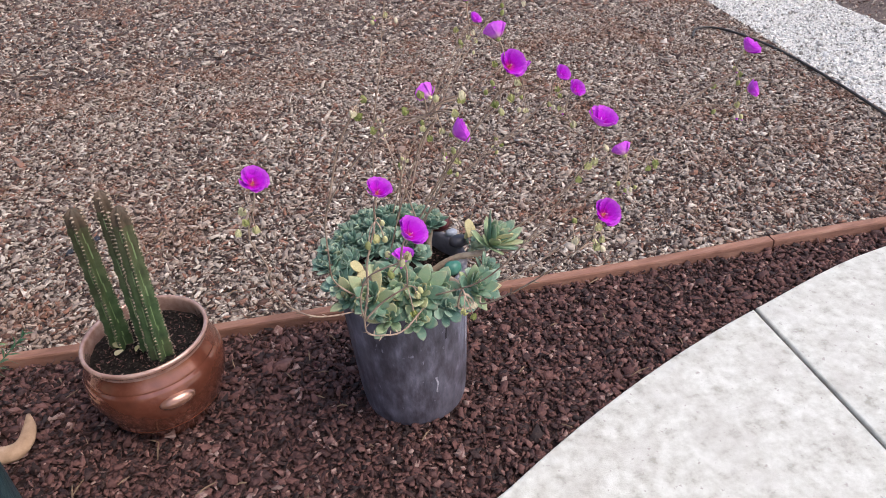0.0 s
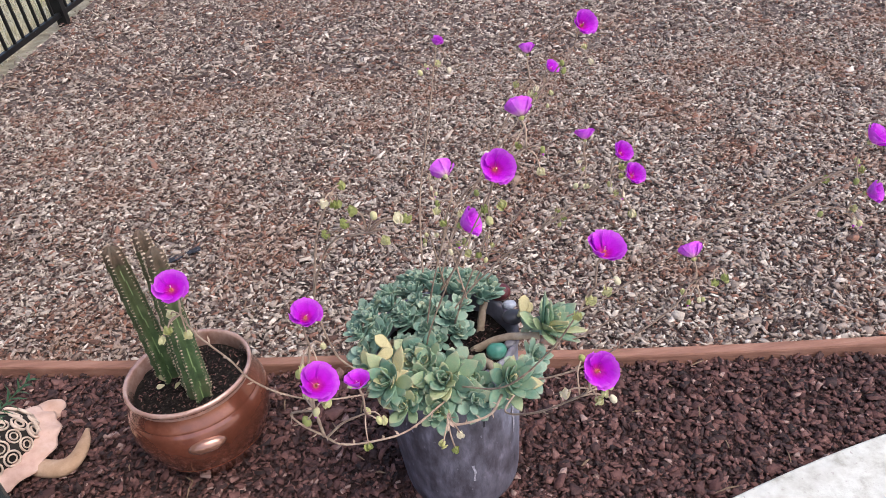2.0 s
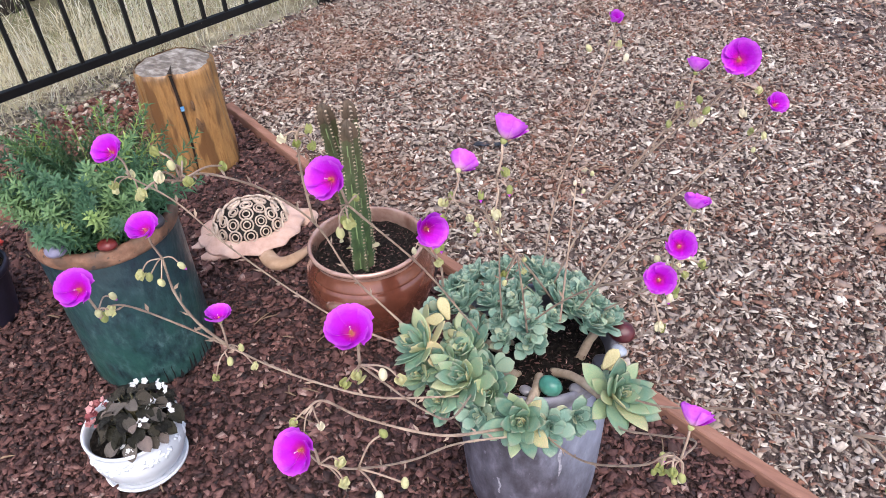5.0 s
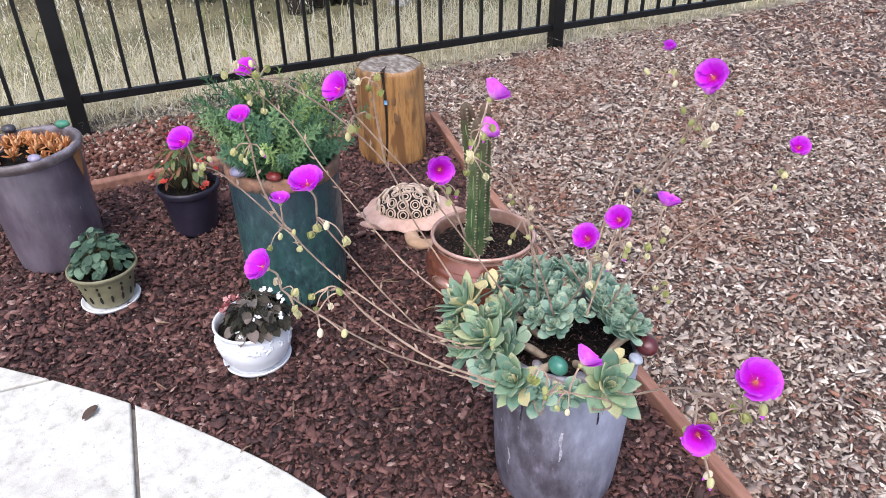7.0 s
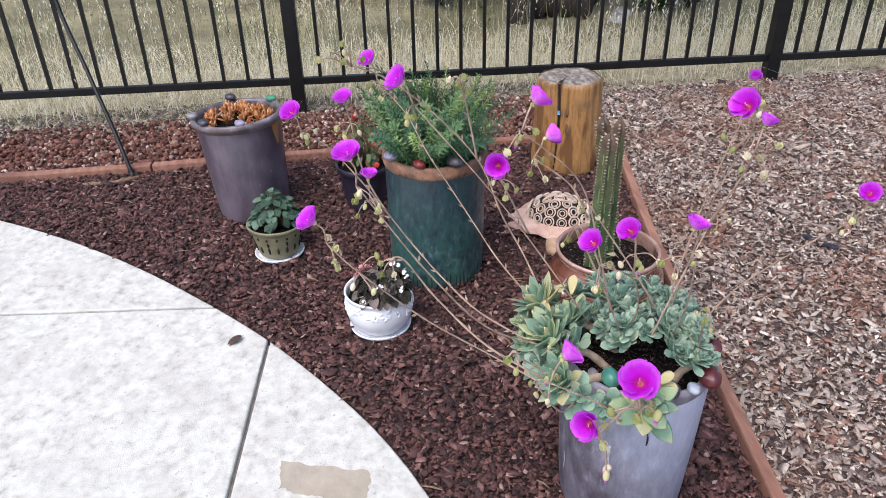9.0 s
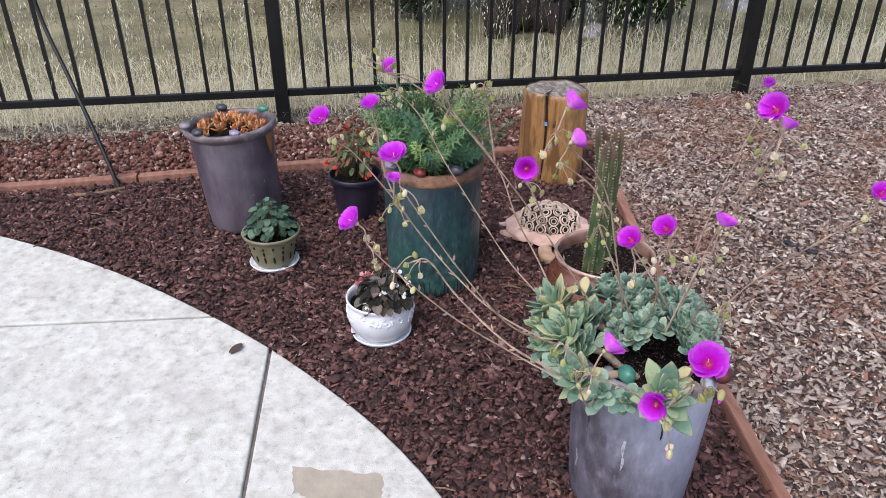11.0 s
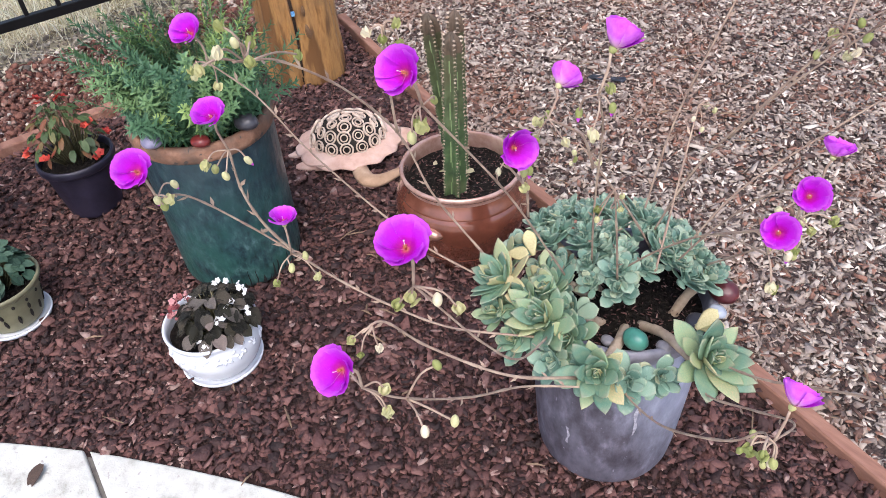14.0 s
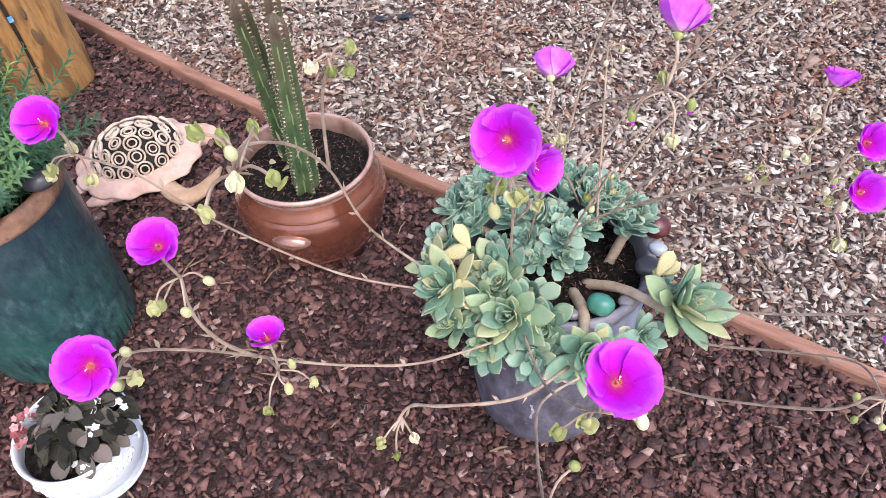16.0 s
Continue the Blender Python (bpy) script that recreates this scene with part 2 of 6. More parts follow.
patio = empty("patio", Matrix(), "pale broom-finished concrete patio with curved edge", "patio", kind="structure")
disc = [(PATIO_C[0] + patio_r(a) * math.cos(a), PATIO_C[1] + patio_r(a) * math.sin(a)) for a in (2 * math.pi * k / 300 for k in range(300))]
small = [(PATIO_C[0] + (x - PATIO_C[0]) * 0.998, PATIO_C[1] + (y - PATIO_C[1]) * 0.998) for x, y in disc]
vs = [(x, y, slab_z(x) - 0.012) for x, y in small]
put("joint_bed", mesh_of("joint_bed", vs, [tuple(range(len(vs)))], M["groove"]), patio)
ax, ay = 0.988, -0.155
ucut = [-9, -2.42, -0.655, 1.09, 2.86, 9]
u_, v_ = -0.155, -0.988
vj = -0.6 * u_ + -0.82 * v_
vcut = [-9, vj, vj + 1.77, vj + 3.54, 9]
for a0, a1 in zip(ucut, ucut[1:]):
    for b0, b1 in zip(vcut, vcut[1:]):
        p = disc
        for nx, ny, d in ((ax, ay, a1 - 0.005), (-ax, -ay, -a0 - 0.005), (u_, v_, b1 - 0.005), (-u_, -v_, -b0 - 0.005)):
            p = clip(p, nx, ny, d) if p else p
        if len(p) < 3:
            continue
        bm = bmesh.new()
        top = bm.faces.new([bm.verts.new((x, y, slab_z(x))) for x, y in p])
        low = bmesh.ops.extrude_face_region(bm, geom=[top])
        for v in low["geom"]:
            if isinstance(v, bmesh.types.BMVert):
                v.co.z -= 0.09
        bm.normal_update()
        bmesh.ops.recalc_face_normals(bm, faces=bm.faces[:])
        bmesh.ops.bevel(bm, geom=[e for e in bm.edges if all(abs(v.co.z - slab_z(v.co.x)) < 1e-4 for v in e.verts)], offset=0.006, segments=3, affect="EDGES", profile=0.5)
        part("panel", bm, M["concrete"], patio, smooth=False)
rng = random.Random(5)
corners = [(-0.14, -0.788), (-0.1, -0.686), (-0.064, -0.584), (-0.02, -0.586), (0.018, -0.598), (0.026, -0.65), (-0.014, -0.708), (-0.03, -0.75), (-0.056, -0.79)]
outline = []
for (x0, y0), (x1, y1) in zip(corners, corners[1:] + corners[:1]):
    for k in range(7):
        t = k / 7
        outline.append((x0 + (x1 - x0) * t + rng.uniform(-0.004, 0.004), y0 + (y1 - y0) * t + rng.uniform(-0.004, 0.004)))
vs = [(x, y, slab_z(x) + 0.0012) for x, y in outline]
tagged(put("stain", mesh_of("stain", vs, [tuple(range(len(vs)))], M["patch"]), patio), "tan worn patch on the concrete")

# ---- edging boards ----
def edging(name, pts, width, label):
    """A board on edge that follows a line on the ground."""
    curve = spline([(x, y, 0) for x, y in pts], 8)
    verts, faces = [], []
    for i, p in enumerate(curve):
        d = (curve[min(i + 1, len(curve) - 1)] - curve[max(i - 1, 0)]).normalized()
        s = Vector((-d.y, d.x, 0)) * width / 2
        z = gz(p.x, p.y)
        wav = 0.003 * math.sin(p.x * 5 + p.y * 3)
        for q, h in ((-1, -0.06), (-1, 0.033 + wav), (-0.86, 0.038 + wav), (0.86, 0.038 + wav), (1, 0.033 + wav), (1, -0.06)):
            verts.append((p.x + s.x * q, p.y + s.y * q, z + h))
    for i in range(len(curve) - 1):
        for k in range(6):
            a, b = i * 6 + k, i * 6 + (k + 1) % 6
            faces.append((a, b, b + 6, a + 6))
    faces += [(0, 1, 2, 3, 4, 5), tuple(range(len(verts) - 6, len(verts)))[::-1]]
    return tagged(put(name, mesh_of(name, verts, faces, M["board"])), label, "edging board", "bed edging boards")


edging("edging_board", BOARD[:3], 0.032, "red-brown stained wooden edging board between bark and chips")
edging("edging_board", [(1.375, 0.1077)] + BOARD[3:], 0.032, "red-brown stained wooden edging board bowed along the bed")
edging("edging_board", [(back_x(0.66), 0.66), (back_x(-0.9), -0.9), (back_x(-1.3), -1.3)], 0.04, "faded wooden edging board in front of the lava rock")
edging("edging_board", [(back_x(-1.31), -1.31), (back_x(-3), -3), (back_x(-5), -5)], 0.04, "faded wooden edging board in front of the lava rock")

# ---- fence ----
FD = Vector((0.0906, 0.9959, 0))
FP = Vector((-2.383, -0.67, 0))
FANG = math.atan2(FD.y, FD.x)
SPAN = 2.403
fence = empty("fence", pose(FP.x, FP.y, 0.13, 0, 0, math.degrees(FANG)), "black metal picket fence along the yard edge", "fence")
rail = bpy.data.meshes.new("rail")
bm = box(0.033, SPAN - 0.033, -0.014, 0.014, -0.017, 0.017, 0.003)
bm.to_mesh(rail)
bm.free()
shaft = bpy.data.meshes.new("post")
bm = box(-0.032, 0.032, -0.032, 0.032, -0.3, 1.2, 0.004)
bm.to_mesh(shaft)
bm.free()
cap = bpy.data.meshes.new("cap")
bm = box(-0.036, 0.036, -0.036, 0.036, 1.2, 1.215, 0.004)
bm.to_mesh(cap)
bm.free()
picket = bpy.data.meshes.new("picket")
bm = box(-0.008, 0.008, -0.008, 0.008, 0.135, 1.16, 0.0015)
bm.to_mesh(picket)
bm.free()
for me in (rail, shaft, cap, picket):
    me.materials.append(M["black_metal"])
for k in range(-2, 4):
    ob = put("post", shaft, fence, Matrix.Translation((SPAN * k, 0, 0)))
    put("cap", cap, ob)
    if k < 3:
        for z in (0.135, 0.98, 1.1):
            put("rail", rail, fence, Matrix.Translation((SPAN * k, 0, z)))
        for j in range(20):
            put("picket", picket, fence, Matrix.Translation((SPAN * (k + (j + 1) / 21), 0, 0)))


# ---- scattered chips and stones ----
def scatter_mesh(name, pts, mat, size, flat, tilt, sides, seed, lift, stones=False, slim=(0.3, 0.75)):
    """Many small broken pieces in one mesh: flat prisms with uneven outlines, or angular stones."""
    r = np.random.RandomState(seed)
    n = len(pts)
    sz = size * np.exp(r.normal(0, 0.33, n))
    asp = r.uniform(*slim, n) if not stones else r.uniform(0.7, 1.0, n)
    if stones:
        phi = np.array([(0, 0, 1.0)] + [(math.cos(a), math.sin(a), 0.4) for a in np.arange(5) * 1.2566] + [(math.cos(a), math.sin(a), -0.4) for a in np.arange(5) * 1.2566 + 0.628] + [(0, 0, -1.0)])
        base = np.repeat(phi[None], n, 0) * (1 + r.normal(0, 0.16, (n, 12, 1)))
        base[..., 1] *= asp[:, None]
        base[..., 2] *= flat
        base *= sz[:, None, None] / 2
        tri = [(0, 1, 2), (0, 2, 3), (0, 3, 4), (0, 4, 5), (0, 5, 1)]
        for k in range(5):
            a, b = 1 + k, 1 + (k + 1) % 5
            tri += [(a, 6 + k, b), (b, 6 + k, 6 + (k + 1) % 5), (11, 6 + (k + 1) % 5, 6 + k)]
        tmpl = tri
        nv = 12
    else:
        a = np.arange(sides) * 2 * math.pi / sides + r.uniform(0, 6.28, (n, 1))
        a = a + r.normal(0, 0.3, (n, sides))
        rad = np.clip(1 + r.normal(0, 0.3, (n, sides)), 0.45, 1.7)
        x = np.cos(a) * rad * sz[:, None] / 2
        y = np.sin(a) * rad * sz[:, None] / 2 * asp[:, None]
        th = sz * flat * r.uniform(0.6, 1.4, n)
        bow = r.uniform(-6, 6, (n, 1))
        zt = th[:, None] / 2 + bow * x * x
        top = np.stack([x * 0.94, y * 0.94, zt + r.normal(0, 0.1, (n, sides)) * th[:, None]], -1)
        low = np.stack([x, y, -th[:, None] / 2 + bow * x * x], -1)
        base = np.concatenate([top, low], 1)
        nv = 2 * sides
        tmpl = [tuple(range(sides))] + [(k, k + sides, (k + 1) % sides + sides, (k + 1) % sides) for k in range(sides)]
    yaw = r.uniform(0, 2 * math.pi, n)
    tx, ty = r.normal(0, tilt, n), r.normal(0, tilt, n)
    c, s = np.cos(tx)[:, None], np.sin(tx)[:, None]
    X, Y, Z = base[..., 0], base[..., 1], base[..., 2]
    Y, Z = c * Y - s * Z, s * Y + c * Z
    c, s = np.cos(ty)[:, None], np.sin(ty)[:, None]
    X, Z = c * X + s * Z, -s * X + c * Z
    c, s = np.cos(yaw)[:, None], np.sin(yaw)[:, None]
    X, Y = c * X - s * Y, s * X + c * Y
    hz = np.array([gz(px, py) for px, py in pts]) + r.uniform(0.0, lift, n)
    V = np.stack([X + pts[:, :1], Y + pts[:, 1:2], Z + hz[:, None]], -1).reshape(-1, 3)
    me = bpy.data.meshes.new(name)
    loops = np.concatenate([np.array(f) for f in tmpl])
    lens = np.array([len(f) for f in tmpl])
    idx = (loops[None] + (np.arange(n) * nv)[:, None]).ravel()
    counts = np.tile(lens, n)
    me.vertices.add(len(V))
    me.vertices.foreach_set("co", V.ravel())
    me.loops.add(len(idx))
    me.loops.foreach_set("vertex_index", idx)
    me.polygons.add(len(counts))
    me.polygons.foreach_set("loop_start", np.concatenate([[0], np.cumsum(counts)[:-1]]))
    me.polygons.foreach_set("loop_total", counts)
    me.update(calc_edges=True)
    me.materials.append(mat)
    return me


R = np.random.RandomState(3)


def spread(n, x0, x1, y0, y1, test):
    p = np.stack([R.uniform(x0, x1, n), R.uniform(y0, y1, n)], 1)
    keep = np.array([test(x, y) for x, y in p])
    return p[keep]


def in_patio(x, y, more=0.006):
    return math.hypot(x - PATIO_C[0], y - PATIO_C[1]) < patio_r(math.atan2(y - PATIO_C[1], x - PATIO_C[0])) + more


def on_path(x, y):
    return 2.42 + 0.21 * max(y, 0.0) < x < 3.25 + 0.165 * y


STANDS = ((-0.622, -0.487, 0.09), (-1.096, -0.781, 0.084), (0.094, -0.034, 0.115), (-0.495, 0.157, 0.095), (-0.89, -0.263, 0.13), (-1.44, -0.882, 0.115), (-1.366, -0.452, 0.07))


def in_bed(x, y):
    return y < board_y(x) - 0.02 and x > back_x(y) + 0.024 and not in_patio(x, y) and all(math.hypot(x - px, y - py) > pr_ for px, py, pr_ in STANDS)


def in_yard(x, y):
    return y > board_y(x) + 0.024 and x > fence_x(y) + R.uniform(-0.03, 0.12) and not on_path(x, y) and not (x < back_x(y) + 0.1 and y < 0.72)


bed_pts = spread(195000, -2.0, 1.9, -3.0, 0.72, in_bed)
me = scatter_mesh("bark_mulch", bed_pts, M["bed_chip"], 0.0178, 0.14, 0.36, 4, 11, 0.019, slim=(0.36, 0.95))
tagged(put("bark_mulch", me), "dark reddish-brown bark chip mulch over the bed", "mulch", kind="stuff")
near = spread(172000, -2.45, 3.05, 0.0, 2.5, in_yard)
mid = spread(46000, -2.45, 3.2, 2.5, 5.2, in_yard)
far = spread(26000, -2.45, 5.2, -0.4, 6.5, lambda x, y: in_yard(x, y) and not (x < 3.05 and 0.0 <= y < 2.5) and not (x < 3.2 and 2.5 <= y < 5.2))
me = scatter_mesh("far_wood_chips", np.concatenate([mid, far]), M["tan_chip"], 0.026, 0.14, 0.36, 4, 15, 0.018, slim=(0.2, 0.62))
tagged(put("far_wood_chips", me), "weathered wood chips on the far side of the yard", "wood chips", kind="stuff")
me = scatter_mesh("wood_chips", near, M["tan_chip"], 0.0198, 0.14, 0.38, 4, 12, 0.019, slim=(0.2, 0.62))
tagged(put("wood_chips", me), "weathered grey-brown wood chips covering the yard", "wood chips", kind="stuff")
lava_pts = spread(29000, -2.75, -1.75, -4.5, 0.7, lambda x, y: fence_x(y) + R.uniform(0, 0.22) < x < back_x(y) - 0.03)
me = scatter_mesh("lava_rocks", lava_pts, M["lava"], 0.0165, 0.75, 0.5, 5, 13, 0.016, True)
tagged(put("lava_rocks", me), "rust-red porous lava rocks under the fence", "lava rocks", kind="stuff")
foot_pts = spread(26000, -2.9, -1.9, -4.5, 0.9, lambda x, y: -0.16 < x - fence_x(y) < R.uniform(0.0, 0.26))
M["grit"] = surface("dusty_grit", [(0.0, S(84, 76, 68)), (0.4, S(118, 108, 96)), (0.8, S(150, 139, 123)), (1.0, S(190, 178, 158))], 40, 0.9, 0.4, 200, pick="island")
me = scatter_mesh("fence_grit", foot_pts, M["grit"], 0.0125, 0.5, 0.5, 5, 16, 0.012, True)
tagged(put("fence_grit", me), "dusty grey grit along the foot of the fence", "grit", kind="stuff")
path_pts = spread(30000, 2.3, 4.2, -0.1, 4.2, on_path)
me = scatter_mesh("path_gravel", path_pts, M["gravel_stone"], 0.0105, 0.7, 0.5, 5, 14, 0.012, True)
me.transform(Matrix.Translation((0, 0, 0.012)))
tagged(put("path_gravel", me), "pale crushed stone on the garden path", "gravel", kind="stuff")

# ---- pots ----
# side makes the grey pot paler and bluer towards +x and the rim
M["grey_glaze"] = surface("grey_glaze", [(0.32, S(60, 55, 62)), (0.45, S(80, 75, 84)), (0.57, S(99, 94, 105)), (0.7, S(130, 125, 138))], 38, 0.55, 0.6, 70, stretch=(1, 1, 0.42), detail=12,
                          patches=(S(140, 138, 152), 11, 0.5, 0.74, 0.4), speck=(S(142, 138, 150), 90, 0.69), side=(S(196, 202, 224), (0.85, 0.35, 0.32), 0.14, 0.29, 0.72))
M["grey_rim"] = surface("pale_rim_glaze", [(0.35, S(98, 94, 104)), (0.65, S(142, 140, 152))], 20, 0.45, 0.2, 90)
M["copper_glaze"] = surface("copper_glaze", [(0.3, S(104, 58, 43)), (0.55, S(136, 79, 60)), (0.75, S(166, 106, 84))], 10, 0.16, 0.1, 60, coat=1.0, metal=0.45)
M["copper_rim"] = surface("copper_rim", [(0.35, S(168, 126, 110)), (0.65, S(208, 172, 156))], 25, 0.16, 0.1, 90, coat=1.0, metal=0.3)
# lug base colour lifted above the body glaze to mimic sky glare
M["copper_lug"] = surface("pale_glare_lug", [(0.35, S(150, 104, 84)), (0.65, S(186, 140, 120))], 25, 0.1, 0.1, 90, coat=1.0, metal=0.6)
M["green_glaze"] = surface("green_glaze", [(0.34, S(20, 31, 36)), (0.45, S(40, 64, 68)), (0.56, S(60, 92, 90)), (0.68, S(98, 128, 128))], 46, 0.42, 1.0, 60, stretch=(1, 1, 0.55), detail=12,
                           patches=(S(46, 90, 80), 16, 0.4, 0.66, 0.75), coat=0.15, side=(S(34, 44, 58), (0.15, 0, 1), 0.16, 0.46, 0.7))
M["terracotta"] = surface("brown_terracotta", [(0.3, S(96, 68, 52)), (0.5, S(134, 96, 74)), (0.7, S(164, 124, 100))], 26, 0.7, 0.6, 80, patches=(S(88, 76, 66), 14, 0.46, 0.66, 0.75), speck=(S(70, 62, 58), 50, 0.62))
M["lav_glaze"] = surface("plum_grey_glaze", [(0.3, S(60, 53, 63)), (0.5, S(81, 72, 83)), (0.7, S(106, 96, 106))], 14, 0.36, 0.35, 60, stretch=(1, 1, 0.35), patches=(S(136, 128, 138), 4, 0.5, 0.7, 0.5),
                         speck=(S(190, 186, 186), 60, 0.73))
M["lav_rim"] = surface("brown_plum_rim", [(0.3, S(74, 64, 64)), (0.5, S(98, 88, 90)), (0.7, S(140, 134, 142))], 16, 0.35, 0.25, 60)
M["rust"] = surface("rust_stain", [(0.35, S(140, 90, 48)), (0.65, S(160, 112, 66))], 20, 0.6, 0.2, 80)
M["black_plastic"] = surface("black_plastic", [(0.4, S(30, 27, 40)), (0.6, S(46, 41, 58))], 10, 0.45, 0.15, 120)
M["white_glaze"] = surface("white_glaze", [(0.35, S(218, 220, 226)), (0.65, S(232, 234, 238))], 10, 0.22, 0.08, 60)
M["olive_glaze"] = surface("olive_ceramic", [(0.35, S(112, 108, 84)), (0.65, S(138, 134, 106))], 14, 0.45, 0.2, 70)
# near-black clay colour stands in for shade within openings
M["hole_shade"] = surface("shadowed_clay", [(0.4, S(26, 21, 17)), (0.6, S(40, 34, 28))], 20, 0.9, 0.2, 70)
M["potting"] = surface("potting_soil", [(0.3, S(13, 11, 10)), (0.52, S(28, 24, 21)), (0.7, S(54, 47, 42))], 120, 0.95, 1.0, 120, bump_dist=0.008, spec=0.15, speck=(S(120, 108, 98), 160, 0.68))
M["clay_pink"] = surface("unglazed_pink_clay", [(0.3, S(184, 146, 128)), (0.5, S(205, 170, 154)), (0.7, S(218, 188, 173))], 16, 0.85, 0.3, 120, patches=(S(170, 130, 100), 9, 0.55, 0.75, 0.5))
M["clay_pale"] = surface("pale_clay", [(0.3, S(190, 165, 145)), (0.7, S(222, 202, 184))], 40, 0.85, 0.2, 120)


def soil_disc(r, z, seed, amp=0.006):
    """A lumpy disc of earth."""
    rg = random.Random(seed)
    verts, faces = [(0, 0, z + amp)], []
    rings, n = 10, 40
    for j in range(1, rings + 1):
        for k in range(n):
            a = 2 * math.pi * (k + 0.5 * (j % 2)) / n
            rr = r * j / rings
            verts.append((rr * math.cos(a), rr * math.sin(a), z + amp * (1 - (j / rings) ** 2) + rg.uniform(-amp, amp) * 0.7))
    for k in range(n):
        faces.append((0, 1 + k, 1 + (k + 1) % n))
    for j in range(rings - 1):
        for k in range(n):
            a, b = 1 + j * n + k, 1 + j * n + (k + 1) % n
            faces.append((a, a + n, b + n, b))
    return verts, faces


def pot(name, x, y, wall, rim, mat_wall, mat_rim, label, soil=None, wobble=0.004, z=None, turn=0.0, tilt=(0, 0), wall_name="body", n=72):
    """A pot from two turned profiles: the wall and the rim that continues it into the inside."""
    th = empty(name, pose(x, y, (gz(x, y) if z is None else z), tilt[0], tilt[1], turn), label, "flower pot", "potted plants in the bed")
    v, f = lathe(soften(wall), n, wobble)
    put(wall_name, mesh_of(wall_name, v, f, mat_wall, True), th)
    v, f = lathe(soften(rim), n, wobble)
    put("rim", mesh_of("rim", v, f[:-1], mat_rim, True), th)
    if soil:
        r, h, seed = soil
        v, f = soil_disc(r, h, seed)
        put("potting_soil", mesh_of("potting_soil", v, f, M["potting"], True), th, label="dark crumbly potting soil")
    return th


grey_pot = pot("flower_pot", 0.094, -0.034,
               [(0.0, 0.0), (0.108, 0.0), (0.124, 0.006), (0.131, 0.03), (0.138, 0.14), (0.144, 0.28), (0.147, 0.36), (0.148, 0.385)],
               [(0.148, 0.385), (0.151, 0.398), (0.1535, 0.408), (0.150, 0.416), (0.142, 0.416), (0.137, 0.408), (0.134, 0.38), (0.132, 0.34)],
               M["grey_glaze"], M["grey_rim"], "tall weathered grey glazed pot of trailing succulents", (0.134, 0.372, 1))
copper_pot = pot("flower_pot", -0.495, 0.157,
                 [(0.0, 0.0), (0.09, 0.0), (0.102, 0.004), (0.111, 0.02), (0.132, 0.055), (0.139, 0.0655), (0.138, 0.068), (0.1395, 0.0705), (0.152, 0.10), (0.162, 0.14), (0.163, 0.165), (0.158, 0.188),
                  (0.1525, 0.1965), (0.151, 0.199), (0.151, 0.2015), (0.142, 0.219), (0.138, 0.229)],
                 [(0.138, 0.229), (0.139, 0.238), (0.145, 0.244), (0.147, 0.251), (0.143, 0.256), (0.137, 0.254), (0.134, 0.245), (0.133, 0.225), (0.136, 0.19)],
                 M["copper_glaze"], M["copper_rim"], "glossy copper-brown round-bellied ceramic pot", (0.136, 0.213, 2))
a = radians(-76)
v, f = lathe(soften([(0.0, -0.016), (0.03, -0.014), (0.029, 0.0), (0.022, 0.009), (0.01, 0.013), (0.0, 0.014)]), 32)
put("lug", mesh_of("lug", v, f, M["copper_lug"], True), copper_pot, facing((0.162 * math.cos(a), 0.162 * math.sin(a), 0.162), (math.cos(a), math.sin(a), 0.42)) @ Matrix.Diagonal((1.45, 0.62, 1.1, 1)), "glossy copper lug handle with painted-in glare")
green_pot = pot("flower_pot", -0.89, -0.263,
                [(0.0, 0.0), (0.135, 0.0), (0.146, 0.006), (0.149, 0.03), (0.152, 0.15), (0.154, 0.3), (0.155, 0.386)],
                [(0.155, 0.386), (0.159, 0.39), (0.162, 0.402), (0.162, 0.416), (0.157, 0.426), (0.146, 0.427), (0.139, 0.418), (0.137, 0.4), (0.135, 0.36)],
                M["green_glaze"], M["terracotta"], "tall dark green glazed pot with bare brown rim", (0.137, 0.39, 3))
lav_pot = pot("flower_pot", -1.432, -0.866,
              [(0.0, 0.0), (0.118, 0.0), (0.128, 0.005), (0.132, 0.03), (0.14, 0.16), (0.147, 0.29), (0.15, 0.357)],
              [(0.15, 0.357), (0.156, 0.363), (0.164, 0.373), (0.165, 0.383), (0.16, 0.391), (0.15, 0.391), (0.143, 0.383), (0.14, 0.36), (0.138, 0.31)],
              M["lav_glaze"], M["lav_rim"], "tall plum-grey glazed pot with pebbles on its rim", (0.141, 0.345, 4), tilt=(2.4, -1.2))
dark_pot = pot("flower_pot", -1.366, -0.452,
               [(0.0, 0.0), (0.062, 0.0), (0.07, 0.004), (0.075, 0.03), (0.09, 0.135), (0.0915, 0.15)],
               [(0.0915, 0.15), (0.098, 0.151), (0.1015, 0.156), (0.102, 0.17), (0.098, 0.176), (0.093, 0.175), (0.091, 0.165), (0.087, 0.13)],
               M["black_plastic"], M["black_plastic"], "small black plastic nursery pot on the bark", (0.09, 0.155, 5), 0.001)
white_pot = pot("flower_pot", -0.622, -0.487,
                [(0.0, 0.012), (0.066, 0.012), (0.074, 0.016), (0.086, 0.032), (0.097, 0.06), (0.1005, 0.086), (0.097, 0.11)],
                [(0.097, 0.11), (0.095, 0.119), (0.098, 0.126), (0.101, 0.132), (0.099, 0.137), (0.094, 0.135), (0.09, 0.125), (0.089, 0.1)],
                M["white_glaze"], M["white_glaze"], "small white glazed pot with raised vine relief", (0.091, 0.108, 6), 0.001)
